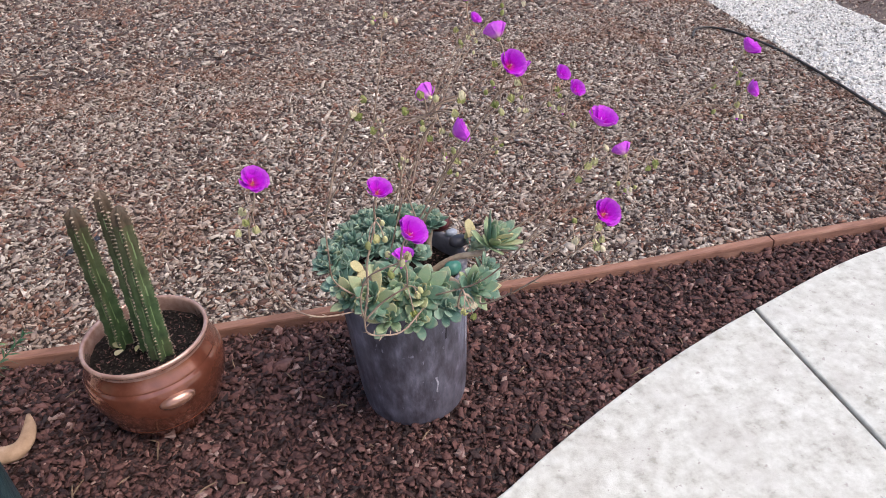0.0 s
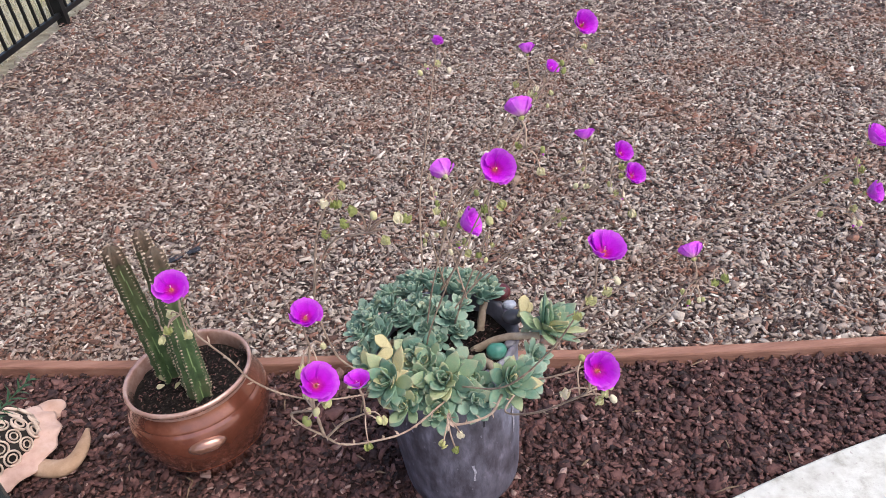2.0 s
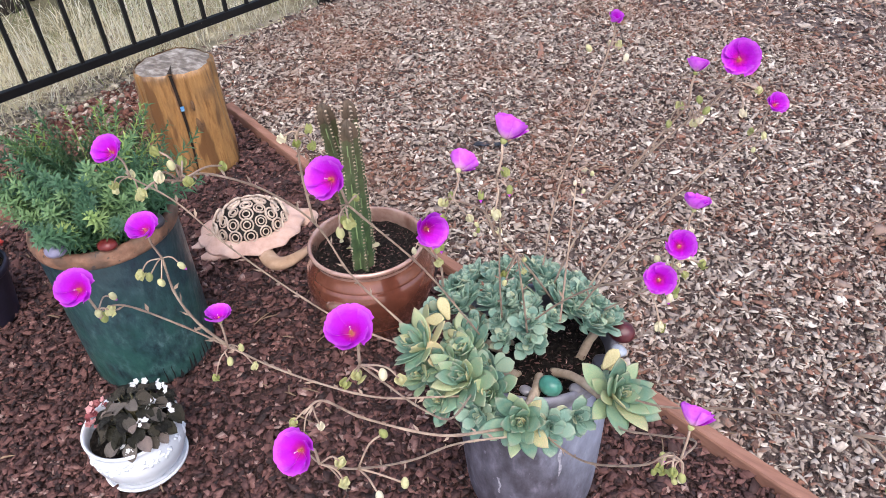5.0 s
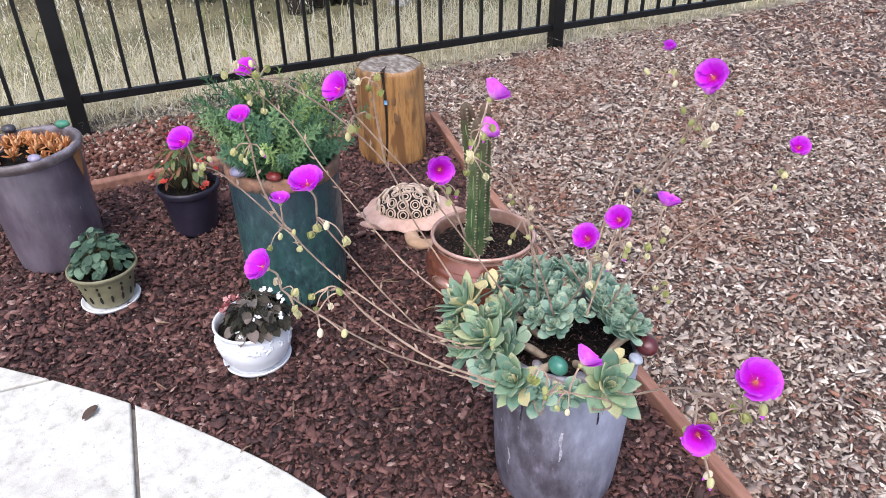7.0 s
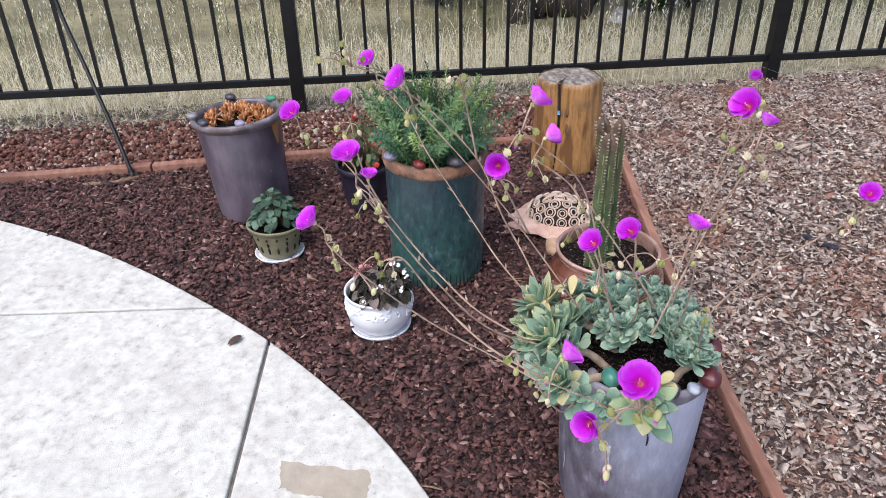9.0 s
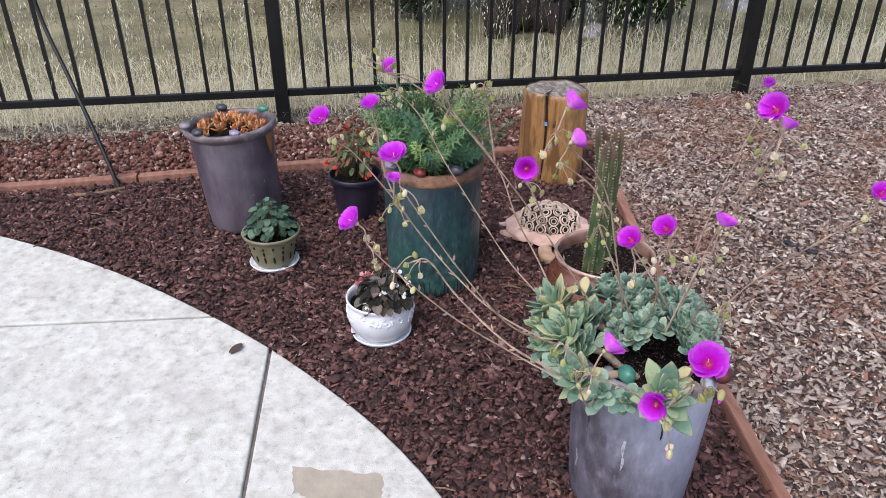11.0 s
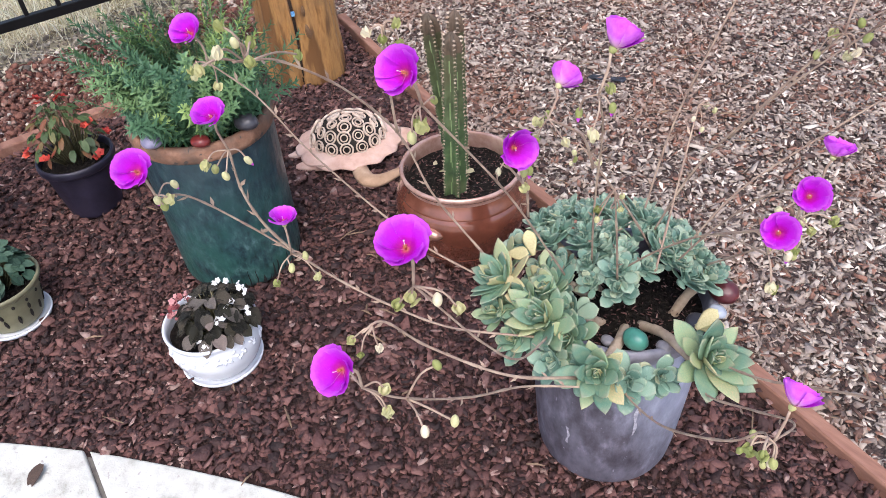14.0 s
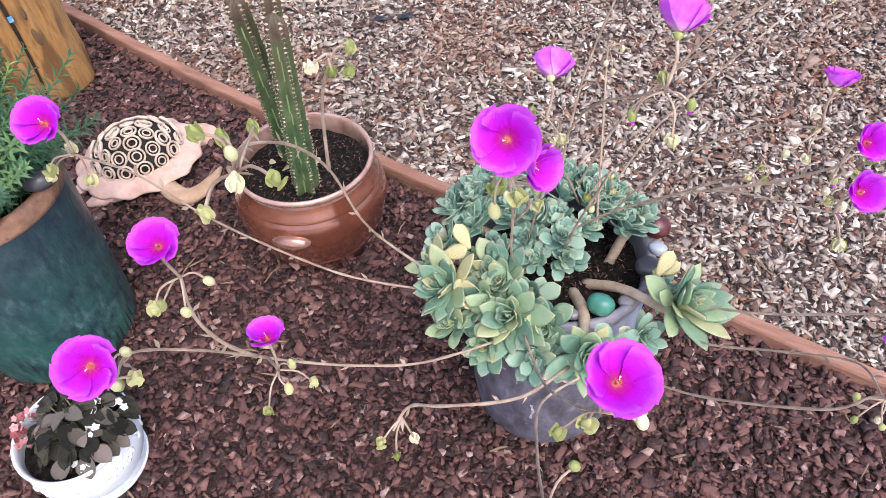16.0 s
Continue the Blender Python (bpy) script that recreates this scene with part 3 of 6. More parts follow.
olive_pot = pot("flower_pot", -1.096, -0.781,
                [(0.0, 0.012), (0.056, 0.012), (0.066, 0.016), (0.073, 0.04), (0.084, 0.09), (0.089, 0.112)],
                [(0.089, 0.112), (0.094, 0.116), (0.099, 0.124), (0.098, 0.131), (0.093, 0.132), (0.088, 0.124), (0.085, 0.1)],
                M["olive_glaze"], M["olive_glaze"], "small olive ceramic pot with cut-out slots", (0.087, 0.108, 7), 0.002)
for th, r in ((white_pot, 0.086), (olive_pot, 0.08)):
    v, f = lathe(soften([(0.0, 0.0), (r - 0.012, 0.0), (r, 0.006), (r + 0.006, 0.016), (r + 0.003, 0.02), (r - 0.002, 0.016), (r - 0.012, 0.01), (0.01, 0.009)]), 56)
    put("saucer", mesh_of("saucer", v, f, M["white_glaze"], True), th, label="white glazed saucer")
# a drying crack and a pale drip on the grey pot
M["pot_crack"] = surface("dark_glaze_crack", [(0.4, S(30, 27, 32)), (0.6, S(52, 47, 54))], 60, 0.8, 0.2, 100)
M["pot_drip"] = surface("pale_glaze_drip", [(0.4, S(150, 146, 156)), (0.6, S(196, 192, 200))], 90, 0.6, 0.2, 100)
for name, deg, z0, z1, w, mat, lab in (("crack", -71, 0.275, 0.365, 0.0028, "pot_crack", "dark hairline crack"), ("crack", -12, 0.29, 0.375, 0.0024, "pot_crack", "dark hairline crack"),
                                       ("drip", -38, 0.19, 0.275, 0.0032, "pot_drip", "pale run of glaze"), ("drip", -84, 0.12, 0.17, 0.0026, "pot_drip", "pale run of glaze")):
    vs = []
    for k in range(13):
        t = k / 12
        z = z0 + (z1 - z0) * t
        rr = 0.1375 + (z - 0.14) * 0.045 + 0.0022
        mid_a = radians(deg) + 0.012 * math.sin(7 * t + deg)
        half = w * (0.25 + abs(math.sin(2.2 * t * math.pi + deg)) * 0.6 + 0.4 * t) / rr
        vs += [(rr * math.cos(mid_a - half), rr * math.sin(mid_a - half), z), (rr * math.cos(mid_a + half), rr * math.sin(mid_a + half), z)]
    put(name, mesh_of(name, vs, [(2 * k, 2 * k + 1, 2 * k + 3, 2 * k + 2) for k in range(12)], M[mat], True), grey_pot, label=lab)
# raised vine on the white pot
sets = []
rg = random.Random(8)
for k in range(26):
    a0 = k * 2 * math.pi / 26
    z0 = 0.1 + 0.008 * math.sin(k * 1.45)
    for j in range(4):
        a = a0 + rg.uniform(-0.09, 0.09)
        z = z0 + rg.uniform(-0.016, 0.008)
        rr = 0.0997 - max(0.0, z - 0.093) * 0.16
        bmv, bmf = lathe([(0.0, -0.003), (0.005, -0.002), (0.004, 0.002), (0.001, 0.0035)], 6)
        mm = facing((rr * math.cos(a), rr * math.sin(a), z), (math.cos(a), math.sin(a), 0.0), rg.uniform(0, 6)) @ Matrix.Diagonal((1.5, 0.8, 0.8, 1))
        sets.append(moved((bmv, bmf), mm))
v, f = join(*sets)
put("relief", mesh_of("relief", v, f, M["white_glaze"], True), white_pot)
# slots of the olive pot: dark discs on the wall, inner shade painted
for k in range(16):
    a = k * 2 * math.pi / 16
    for z, hh in ((0.052, 0.011), (0.078, 0.007), (0.098, 0.004)):
        if z > 0.06 and k % 2 == 0 and z < 0.09:
            continue
        rr = 0.0735 + (z - 0.04) * 0.222 + 0.0005
        v, f = lathe([(0.0, -0.001), (0.006, -0.001), (0.006, 0.0012), (0.0, 0.0012)], 10)
        put("slot", mesh_of("slot", v, f, M["hole_shade"], True), olive_pot, facing((rr * math.cos(a), rr * math.sin(a), z), (math.cos(a), math.sin(a), -0.22)) @ Matrix.Diagonal((0.6, 1.25 * hh / 0.006, 1, 1)))
# rust run on the plum-grey pot
a = math.radians(60)
vs = []
for k in range(12):
    t = k / 11
    for s in (-1, 1):
        w = (0.13 * (1 - t) + 0.03) * s
        z = 0.357 - 0.075 * t
        rr = 0.1505 - (0.357 - z) * 0.045 + 0.0014
        vs.append((rr * math.cos(a + w), rr * math.sin(a + w), z))
put("rust_run", mesh_of("rust_run", vs, [(2 * k, 2 * k + 1, 2 * k + 3, 2 * k + 2) for k in range(11)], M["rust"], True), lav_pot, label="orange rust-coloured glaze run")

# ---- polished stones on the pots ----
STONE = {"maroon": S(84, 36, 40), "teal": S(70, 128, 112), "slate": S(62, 60, 66), "lilac": S(140, 134, 158), "red": S(110, 42, 40), "green": S(72, 130, 104), "grey": S(128, 124, 128), "peach": S(205, 165, 130), "white": S(160, 166, 178)}
for k in list(STONE):
    c = STONE[k]
    M["st_" + k] = surface("polished_" + k, [(0.3, tuple(v * 0.75 for v in c[:3]) + (1,)), (0.7, tuple(min(1, v * 1.2) for v in c[:3]) + (1,))], 60, 0.3, 0.05, 100)


def stone(x, y, z, mat, size, label, flat=0.62, turn=0.0):
    bm = bmesh.new()
    bmesh.ops.create_icosphere(bm, subdivisions=3, radius=1.0)
    for v in bm.verts:
        k = 1 + 0.1 * noise.noise(v.co * 1.3 + Vector((x * 9, y * 9, z)))
        v.co = Vector((v.co.x * size * k, v.co.y * size * 0.8 * k, v.co.z * size * flat * k))
    ob = part("pebble", bm, M["st_" + mat], None, "", True, pose(x, y, z, 0, 0, turn))
    return tagged(ob, label, "pebble", "decorative pebbles")


zr = gz(0.094, -0.034) + 0.416
stone(0.226, 0.05, zr + 0.014, "maroon", 0.026, "polished maroon pebble on a grey pot rim", 0.75)
stone(0.24, 0.012, zr + 0.006, "white", 0.015, "pale blue-white pebble on a grey pot rim", 0.6)
stone(0.238, -0.036, zr + 0.012, "slate", 0.024, "dark slate pebble on a grey pot rim", 0.6)
stone(0.185, -0.128, zr + 0.012, "teal", 0.021, "polished teal-green pebble in a grey pot", 0.8)
stone(0.218, -0.098, zr - 0.004, "grey", 0.013, "pale grey pebble in a grey pot", 0.6)
stone(0.14, 0.105, zr + 0.01, "maroon", 0.02, "dull maroon pebble on a grey pot rim", 0.7)
stone(0.15, -0.148, zr - 0.002, "grey", 0.012, "pale grey pebble in a grey pot", 0.6)
zr = gz(-0.89, -0.263) + 0.427
for dx, dy, c, s in ((0.155, 0.035, "slate", 0.028), (0.142, -0.072, "red", 0.021), (0.062, -0.148, "lilac", 0.024), (-0.12, 0.1, "slate", 0.024)):
    stone(-0.89 + dx * 0.96, -0.263 + dy * 0.96, zr + s * 0.5, c, s, "polished %s pebble on a green pot rim" % c, 0.62, 30)
zr = gz(-1.44, -0.882) + 0.391
for dx, dy, c, s in ((0.152, 0.02, "lilac", 0.023), (-0.1, 0.128, "green", 0.026), (-0.155, -0.03, "slate", 0.026), (0.03, -0.158, "grey", 0.024), (0.115, -0.11, "slate", 0.025)):
    stone(-1.44 + dx * 0.95, -0.882 + dy * 0.95, zr + s * 0.3, c, s * 0.85, "%s pebble on a plum-grey pot rim" % c, 0.62, 60)

# ---- log ----
M["log_side"] = surface("varnished_log", [(0.26, S(92, 64, 38)), (0.38, S(138, 98, 56)), (0.5, S(168, 126, 76)), (0.62, S(148, 108, 64)), (0.76, S(104, 74, 48))], 12, 0.42, 0.6, 40, stretch=(4, 4, 0.7), coat=0.3,
                        patches=(S(92, 74, 58), 9, 0.54, 0.74, 0.7), speck=(S(116, 82, 50), 5, 0.54))
M["log_top"] = surface("weathered_log_end", [(0.3, S(72, 66, 62)), (0.48, S(122, 112, 102)), (0.68, S(186, 178, 168))], 22, 0.8, 0.7, 60, stretch=(1, 2, 1), patches=(S(84, 77, 71), 10, 0.48, 0.68, 0.4))
M["crack"] = surface("dark_split", [(0.4, S(26, 18, 12)), (0.6, S(46, 32, 22))], 20, 0.95, 0.3, 60)
M["tag_blue"] = surface("blue_tag", [(0.4, S(70, 130, 190)), (0.6, S(130, 180, 215))], 200, 0.5, 0)
LX, LY = -1.515, 0.395
log = empty("log", pose(LX, LY, gz(LX, LY), 0, 0, 0), "upright varnished log stump with split front", "log", "")
verts, faces = [], []
LN, LZ = 128, [0.0, 0.01, 0.03, 0.06, 0.09, 0.12, 0.15, 0.18, 0.21, 0.24, 0.27, 0.3, 0.33, 0.35, 0.362, 0.37]
front = math.radians(-42)
for j, z in enumerate(LZ):
    for k in range(LN):
        a = 2 * math.pi * k / LN
        r = 0.136 - 0.012 * (z / 0.37) + 0.005 * math.sin(3 * a + 1) + 0.004 * math.sin(5 * a + z * 6) + 0.002 * math.sin(17 * a + z * 3) + 0.007 * noise.noise(Vector((4 * math.cos(a), 4 * math.sin(a), z * 3))) + 0.003 * noise.noise(Vector((14 * math.cos(a), 14 * math.sin(a), z * 6)))
        r -= 0.006 * (z > 0.365) + 0.004 * (z < 0.005)
        da = (a - front - 0.08 * math.sin(z * 8) + math.pi) % (2 * math.pi) - math.pi
        r -= 0.03 * math.exp(-(da / (0.026 + 0.014 * z / 0.37)) ** 2)
        db = (a - front + 0.13 + 0.1 * math.sin(z * 9 + 1) + math.pi) % (2 * math.pi) - math.pi
        r -= 0.012 * math.exp(-(db / 0.03) ** 2) * (z > 0.16)
        for ka, kz in ((0.42, 0.2), (0.95, 0.27), (-0.6, 0.12), (1.5, 0.1)):
            dk = (a - front - ka + math.pi) % (2 * math.pi) - math.pi
            r += 0.008 * math.exp(-(dk / 0.13) ** 2 - ((z - kz) / 0.05) ** 2)
        verts.append((r * math.cos(a), r * math.sin(a), z))
for j in range(len(LZ) - 1):
    for k in range(LN):
        a, b = j * LN + k, j * LN + (k + 1) % LN
        faces.append((a, b, b + LN, a + LN))
faces.append(tuple(range(LN))[::-1])
put("trunk", mesh_of("trunk", verts, faces, M["log_side"], True), log)
top = [verts[(len(LZ) - 1) * LN + k] for k in range(LN)]
tv = [(0, 0, 0.372)] + [(x * q, y * q, 0.37 + 0.0035 * noise.noise(Vector((x * q * 26, y * q * 26, 4.0))) - 0.004 * (q == 1.0)) for q in (0.35, 0.7, 1.0) for k, (x, y, z) in enumerate(top)]
tf = [(0, 1 + k, 1 + (k + 1) % LN) for k in range(LN)]
for j in range(2):
    for k in range(LN):
        a, b = 1 + j * LN + k, 1 + j * LN + (k + 1) % LN
        tf.append((a, a + LN, b + LN, b))
put("cut_end", mesh_of("cut_end", tv, tf, M["log_top"], True), log, label="grey weathered cut end")
bmv, bmf = [], []
for j in range(9):
    z = 0.02 + j * 0.0435
    a = front + 0.08 * math.sin(z * 8)
    r = 0.136 - 0.012 * (z / 0.37) - 0.014
    w = 0.011 + 0.012 * (z / 0.37)
    bmv += [(r * math.cos(a - w * 2), r * math.sin(a - w * 2), z), (r * math.cos(a + w * 2), r * math.sin(a + w * 2), z)]
bmf = [(2 * j, 2 * j + 1, 2 * j + 3, 2 * j + 2) for j in range(8)]
bmv += [(0.03 * math.cos(front), 0.03 * math.sin(front), 0.3745), (0.112 * math.cos(front - 0.05), 0.112 * math.sin(front - 0.05), 0.3745), (0.112 * math.cos(front + 0.07), 0.112 * math.sin(front + 0.07), 0.3745)]
bmf.append((18, 19, 20))
put("split", mesh_of("split", bmv, bmf, M["crack"]), log, label="dark drying crack")
a = front + 0.1
part("tag", box(-0.006, 0.006, -0.0015, 0.0015, -0.008, 0.008, 0.001), M["tag_blue"], log, "small blue and white tag", False, facing((0.127 * math.cos(a), 0.127 * math.sin(a), 0.26), (0, 0, 1), a + math.pi / 2))

# weathered knots on the log
M["knot"] = surface("grey_knot", [(0.3, S(66, 48, 34)), (0.5, S(112, 82, 54)), (0.7, S(146, 112, 76))], 90, 0.7, 0.6, 90, stretch=(1, 1, 1))
for ka, kz, kw, kh in ((0.42, 0.2, 0.016, 0.034), (0.95, 0.27, 0.01, 0.014), (-0.6, 0.12, 0.009, 0.016), (0.36, 0.265, 0.007, 0.02)):
    a = front + ka
    rr = 0.136 - 0.012 * kz / 0.37 + 0.006
    v, f = lathe(soften([(0.0, -0.006), (0.95, -0.006), (0.8, -0.001), (0.45, 0.002), (0.0, 0.003)]), 18)
    put("knot", mesh_of("knot", [(p[0], p[1], p[2]) for p in v], f, M["knot"], True), log, facing((rr * math.cos(a), rr * math.sin(a), kz), (math.cos(a), math.sin(a), 0.08), 0.0) @ Matrix.Diagonal((kw, kh, 1, 1)), "dark weathered knot")

# ---- turtle ornament ----
TX, TY = -1.035, 0.205
TF = math.atan2(0.87, 0.5)
sets = []
n = 80
tv, tf = [], []
for j, (q, z) in enumerate(((0.62, 0.056), (0.72, 0.055), (0.86, 0.047), (0.97, 0.036), (1.0, 0.032), (0.97, 0.029), (0.8, 0.036), (0.62, 0.04))):
    for k in range(n):
        a = 2 * math.pi * k / n
        sc = 1 + (0.065 * abs(math.sin(a * 6.5)) if q > 0.8 else 0)
        tv.append((0.152 * q * sc * math.cos(a), 0.142 * q * sc * math.sin(a), z + (0.004 * math.sin(a * 13) if q > 0.8 else 0)))
for j in range(7):
    for k in range(n):
        a, b = j * n + k, j * n + (k + 1) % n
        tf.append((a, b, b + n, a + n))
sets.append((tv, tf))


def paddle(x, y, turn, length, width, thick=0.022, bend=0.0, lift=0.0):
    v, f = [], []
    st, m_ = 9, 10
    for i in range(st):
        t = i / (st - 1)
        w = width * (0.55 + 0.55 * math.sin(math.pi * min(1, t * 0.9 + 0.1))) * (1 - 0.75 * max(0, t - 0.72) / 0.28)
        cx, cy = t * length, bend * t * t
        for k in range(m_):
            a = 2 * math.pi * k / m_
            v.append((cx, cy + 0.5 * w * math.cos(a), 0.016 + lift * t + 0.5 * thick * (1 - 0.4 * t) * math.sin(a)))
    for i in range(st - 1):
        for k in range(m_):
            a, b = i * m_ + k, i * m_ + (k + 1) % m_
            f.append((a, b, b + m_, a + m_))
    f += [tuple(range(m_))[::-1], tuple(range((st - 1) * m_, st * m_))]
    return moved((v, f), pose(x, y, 0, 0, 0, turn))


HERE = pose(TX, TY, 0.0, 0, 0, math.degrees(TF)).inverted()


def flipper(points, radii, flat=0.62):
    """A rounded clay limb along a line of plan points, resting on the ground."""
    c = spline([HERE @ Vector((x, y, 0.0)) for x, y in points], 5)
    m = len(c) - 1
    rad = []
    for i in range(m + 1):
        q = i / m * (len(radii) - 1)
        j = min(int(q), len(radii) - 2)
        rad.append(radii[j] + (radii[j + 1] - radii[j]) * (q - j))
    v, f = tube(c, rad, 12)
    return [(p[0], p[1], p[2] * flat + 0.017) for p in v], f


sets.append(flipper([(-0.94, 0.16), (-0.892, 0.138), (-0.852, 0.133), (-0.83, 0.158), (-0.824, 0.205), (-0.829, 0.252)], [0.022, 0.025, 0.025, 0.021, 0.016, 0.005], 0.7))
sets.append(flipper([(-0.98, 0.13), (-1.02, 0.085), (-1.05, 0.05), (-1.066, 0.03)], [0.018, 0.024, 0.022, 0.008]))
sets.append(flipper([(-0.985, 0.3), (-0.955, 0.345), (-0.94, 0.37), (-0.935, 0.382)], [0.04, 0.046, 0.032, 0.012], 0.4))
sets.append(paddle(-0.1, 0.01, 178, 0.085, 0.042, 0.022, 0.01))
sets.append(moved(lathe([(0.0, 0.0), (0.1, 0.0), (0.1, 0.03), (0.08, 0.034), (0.0, 0.034)], 40), Matrix.Translation((0, 0, 0.002))))
sets_plate, sets_flip = sets[0], sets[1]
body_set = join(*sets)


def torus(r0, r1, n=16, m_=6):
    v, f = [], []
    for i in range(n):
        a = 2 * math.pi * i / n
        for k in range(m_):
            b = 2 * math.pi * k / m_
            rr = r0 + r1 * math.cos(b)
            v.append((rr * math.cos(a), rr * math.sin(a), r1 * 1.6 * math.sin(b)))
    for i in range(n):
        for k in range(m_):
            a, b = i * m_ + k, i * m_ + (k + 1) % m_
            c, d = ((i + 1) % n) * m_ + k, ((i + 1) % n) * m_ + (k + 1) % m_
            f.append((a, c, d, b))
    return v, f


# dome under the rings, its dark colour painted for shade in the shell
v, f = lathe(soften([(0.106, 0.05), (0.1, 0.067), (0.078, 0.09), (0.042, 0.104), (0.0005, 0.108)]), 40)
hollow = moved((v, f[:-1]), Matrix.Diagonal((1.06, 0.97, 1, 1)))
cell = join(torus(0.0176, 0.0024), moved(torus(0.0096, 0.0019, 12), Matrix.Translation((0, 0, 0.001))))
count, cells = 0, []
for ringn, (rr, z, cnt) in enumerate(((0.0, 0.116, 1), (0.042, 0.11, 6), (0.077, 0.094, 12), (0.103, 0.07, 15))):
    for k in range(cnt):
        a = 2 * math.pi * (k + 0.3 * ringn) / cnt
        nrm = (math.cos(a) * rr, math.sin(a) * rr, 0.115 - rr * 0.75)
        cells.append(moved(cell, facing((1.05 * rr * math.cos(a), 0.97 * rr * math.sin(a), z - 0.002), nrm, count) @ Matrix.Scale(1.02 + 0.12 * math.sin(count * 2.7), 4)))
        count += 1
v, f = join(body_set, hollow, *cells)
me = mesh_of("turtle_ornament", v, f, M["clay_pink"], True)
me.materials.append(M["hole_shade"])
me.materials.append(M["clay_pale"])
# one flipper is a browner tan than the other clay
M["clay_tan"] = surface("tan_flipper_clay", [(0.3, S(150, 118, 90)), (0.5, S(176, 144, 116)), (0.7, S(196, 166, 140))], 22, 0.85, 0.3, 120)
me.materials.append(M["clay_tan"])
n0 = len(sets_plate[1])
n_tan = n0 + len(sets_flip[1])
n1, n2 = len(body_set[1]), len(body_set[1]) + len(hollow[1])
for p in me.polygons:
    p.material_index = 3 if n0 <= p.index < n_tan else 0 if p.index < n1 else 1 if p.index < n2 else 2
turtle = put("turtle_ornament", me, None, pose(TX, TY, gz(TX, TY), 0, 0, math.degrees(TF)))
tagged(turtle, "pink clay turtle ornament with openwork ring shell", "garden ornament")
# bare clay showing between the glaze runs at the foot of the green pot
rg = random.Random(33)
vs, fs = [], []
for k in range(64):
    a = 2 * math.pi * k / 64 + rg.uniform(-0.03, 0.03)
    w = rg.uniform(0.008, 0.03)
    h = rg.uniform(0.012, 0.06)
    i = len(vs)
    for t in (0.0, 0.4, 0.8, 1.0):
        z = 0.008 + h * t
        rr = 0.1495 + 0.0045 * (z - 0.03) / 0.12 if z > 0.03 else 0.1465 + 0.003 * z / 0.03
        for s in (-1, 1):
            b = a + s * w * (1 - 0.85 * t ** 2) + 0.006 * math.sin(9 * t + k)
            vs.append(((rr + 0.0032) * math.cos(b), (rr + 0.0032) * math.sin(b), z))
    fs += [(i + 2 * j, i + 2 * j + 1, i + 2 * j + 3, i + 2 * j + 2) for j in range(3)]
M["bare_foot"] = surface("dark_bare_clay", [(0.3, S(24, 24, 26)), (0.7, S(52, 48, 46))], 40, 0.8, 0.3, 120)
put("bare_foot", mesh_of("bare_foot", vs, fs, M["bare_foot"], True), green_pot, label="dark bare clay between glaze runs")
# pale crumbs on the earth of the two pots that are seen into
for th, r, z, seed in ((copper_pot, 0.124, 0.219, 3), (grey_pot, 0.125, 0.378, 4)):
    rg = random.Random(seed)
    sets = []
    for k in range(420):
        a, q = rg.uniform(0, 6.28), r * math.sqrt(rg.random())
        L, w = rg.uniform(0.0015, 0.0055), rg.uniform(0.0006, 0.0016)
        sets.append(moved(([(-L, -w, 0), (L, -w * 0.6, 0), (L * 0.8, w, 0), (-L * 0.8, w * 0.7, 0), (0, 0, 0.002)], [(0, 1, 4), (1, 2, 4), (2, 3, 4), (3, 0, 4)]),
                          pose(q * math.cos(a), q * math.sin(a), z + 0.006 * (1 - (q / r) ** 2) + rg.uniform(-0.001, 0.003), rg.uniform(-25, 25), rg.uniform(-25, 25), rg.uniform(0, 360))))
    tagged(put("bark_litter", mesh_of("bark_litter", *join(*sets), M["bed_chip"]), th), kind="stuff")

# ---- plants ----
M["succulent"] = surface("glaucous_leaf", [(0.0, S(92, 126, 112)), (0.35, S(118, 152, 134)), (0.65, S(140, 170, 150)), (0.93, S(162, 184, 158)), (1.0, S(190, 188, 152))],
                           30, 0.55, 0.12, 90, pick="object", patches=(S(178, 190, 172), 9, 0.52, 0.72, 0.35), through_light=0.1, side=(S(168, 160, 130), (1, 0, 0), 0.82, 1.15, 0.5))
M["petal"] = surface("magenta_petal", [(0.1, S(190, 36, 218)), (0.5, S(206, 62, 230)), (0.9, S(224, 112, 238))], 4, 0.5, 0.35, 9, stretch=(1, 6, 1), bump_dist=0.02, through_light=0.4, spec=0.2)
M["petal_out"] = surface("pale_petal_outside", [(0.3, S(216, 84, 230)), (0.7, S(232, 130, 240))], 5, 0.6, 0.1, 30, through_light=0.35, spec=0.2, side=(S(234, 206, 204), (-1, 0, 0), -0.2, 0.0, 0.8))
M["stamen"] = surface("orange_anthers", [(0.3, S(214, 126, 84)), (0.7, S(236, 176, 116))], 300, 0.7, 0.3, 500)
M["stigma"] = surface("white_stigma", [(0.4, S(240, 225, 225)), (0.6, S(250, 245, 240))], 100, 0.5, 0)
M["stem"] = surface("woody_flower_stem", [(0.3, S(132, 108, 94)), (0.5, S(162, 138, 120)), (0.7, S(190, 168, 146))], 30, 0.75, 0.3, 150)
M["bud"] = surface("pale_green_bud", [(0.1, S(148, 154, 88)), (0.4, S(184, 182, 122)), (0.75, S(212, 206, 158)), (1.0, S(228, 214, 190))], 60, 0.65, 0.2, 150, pick="object", through_light=0.2)
M["trunk"] = surface("succulent_trunk", [(0.3, S(140, 120, 102)), (0.5, S(178, 158, 136)), (0.7, S(206, 188, 166))], 26, 0.8, 0.5, 120, stretch=(1, 1, 1))


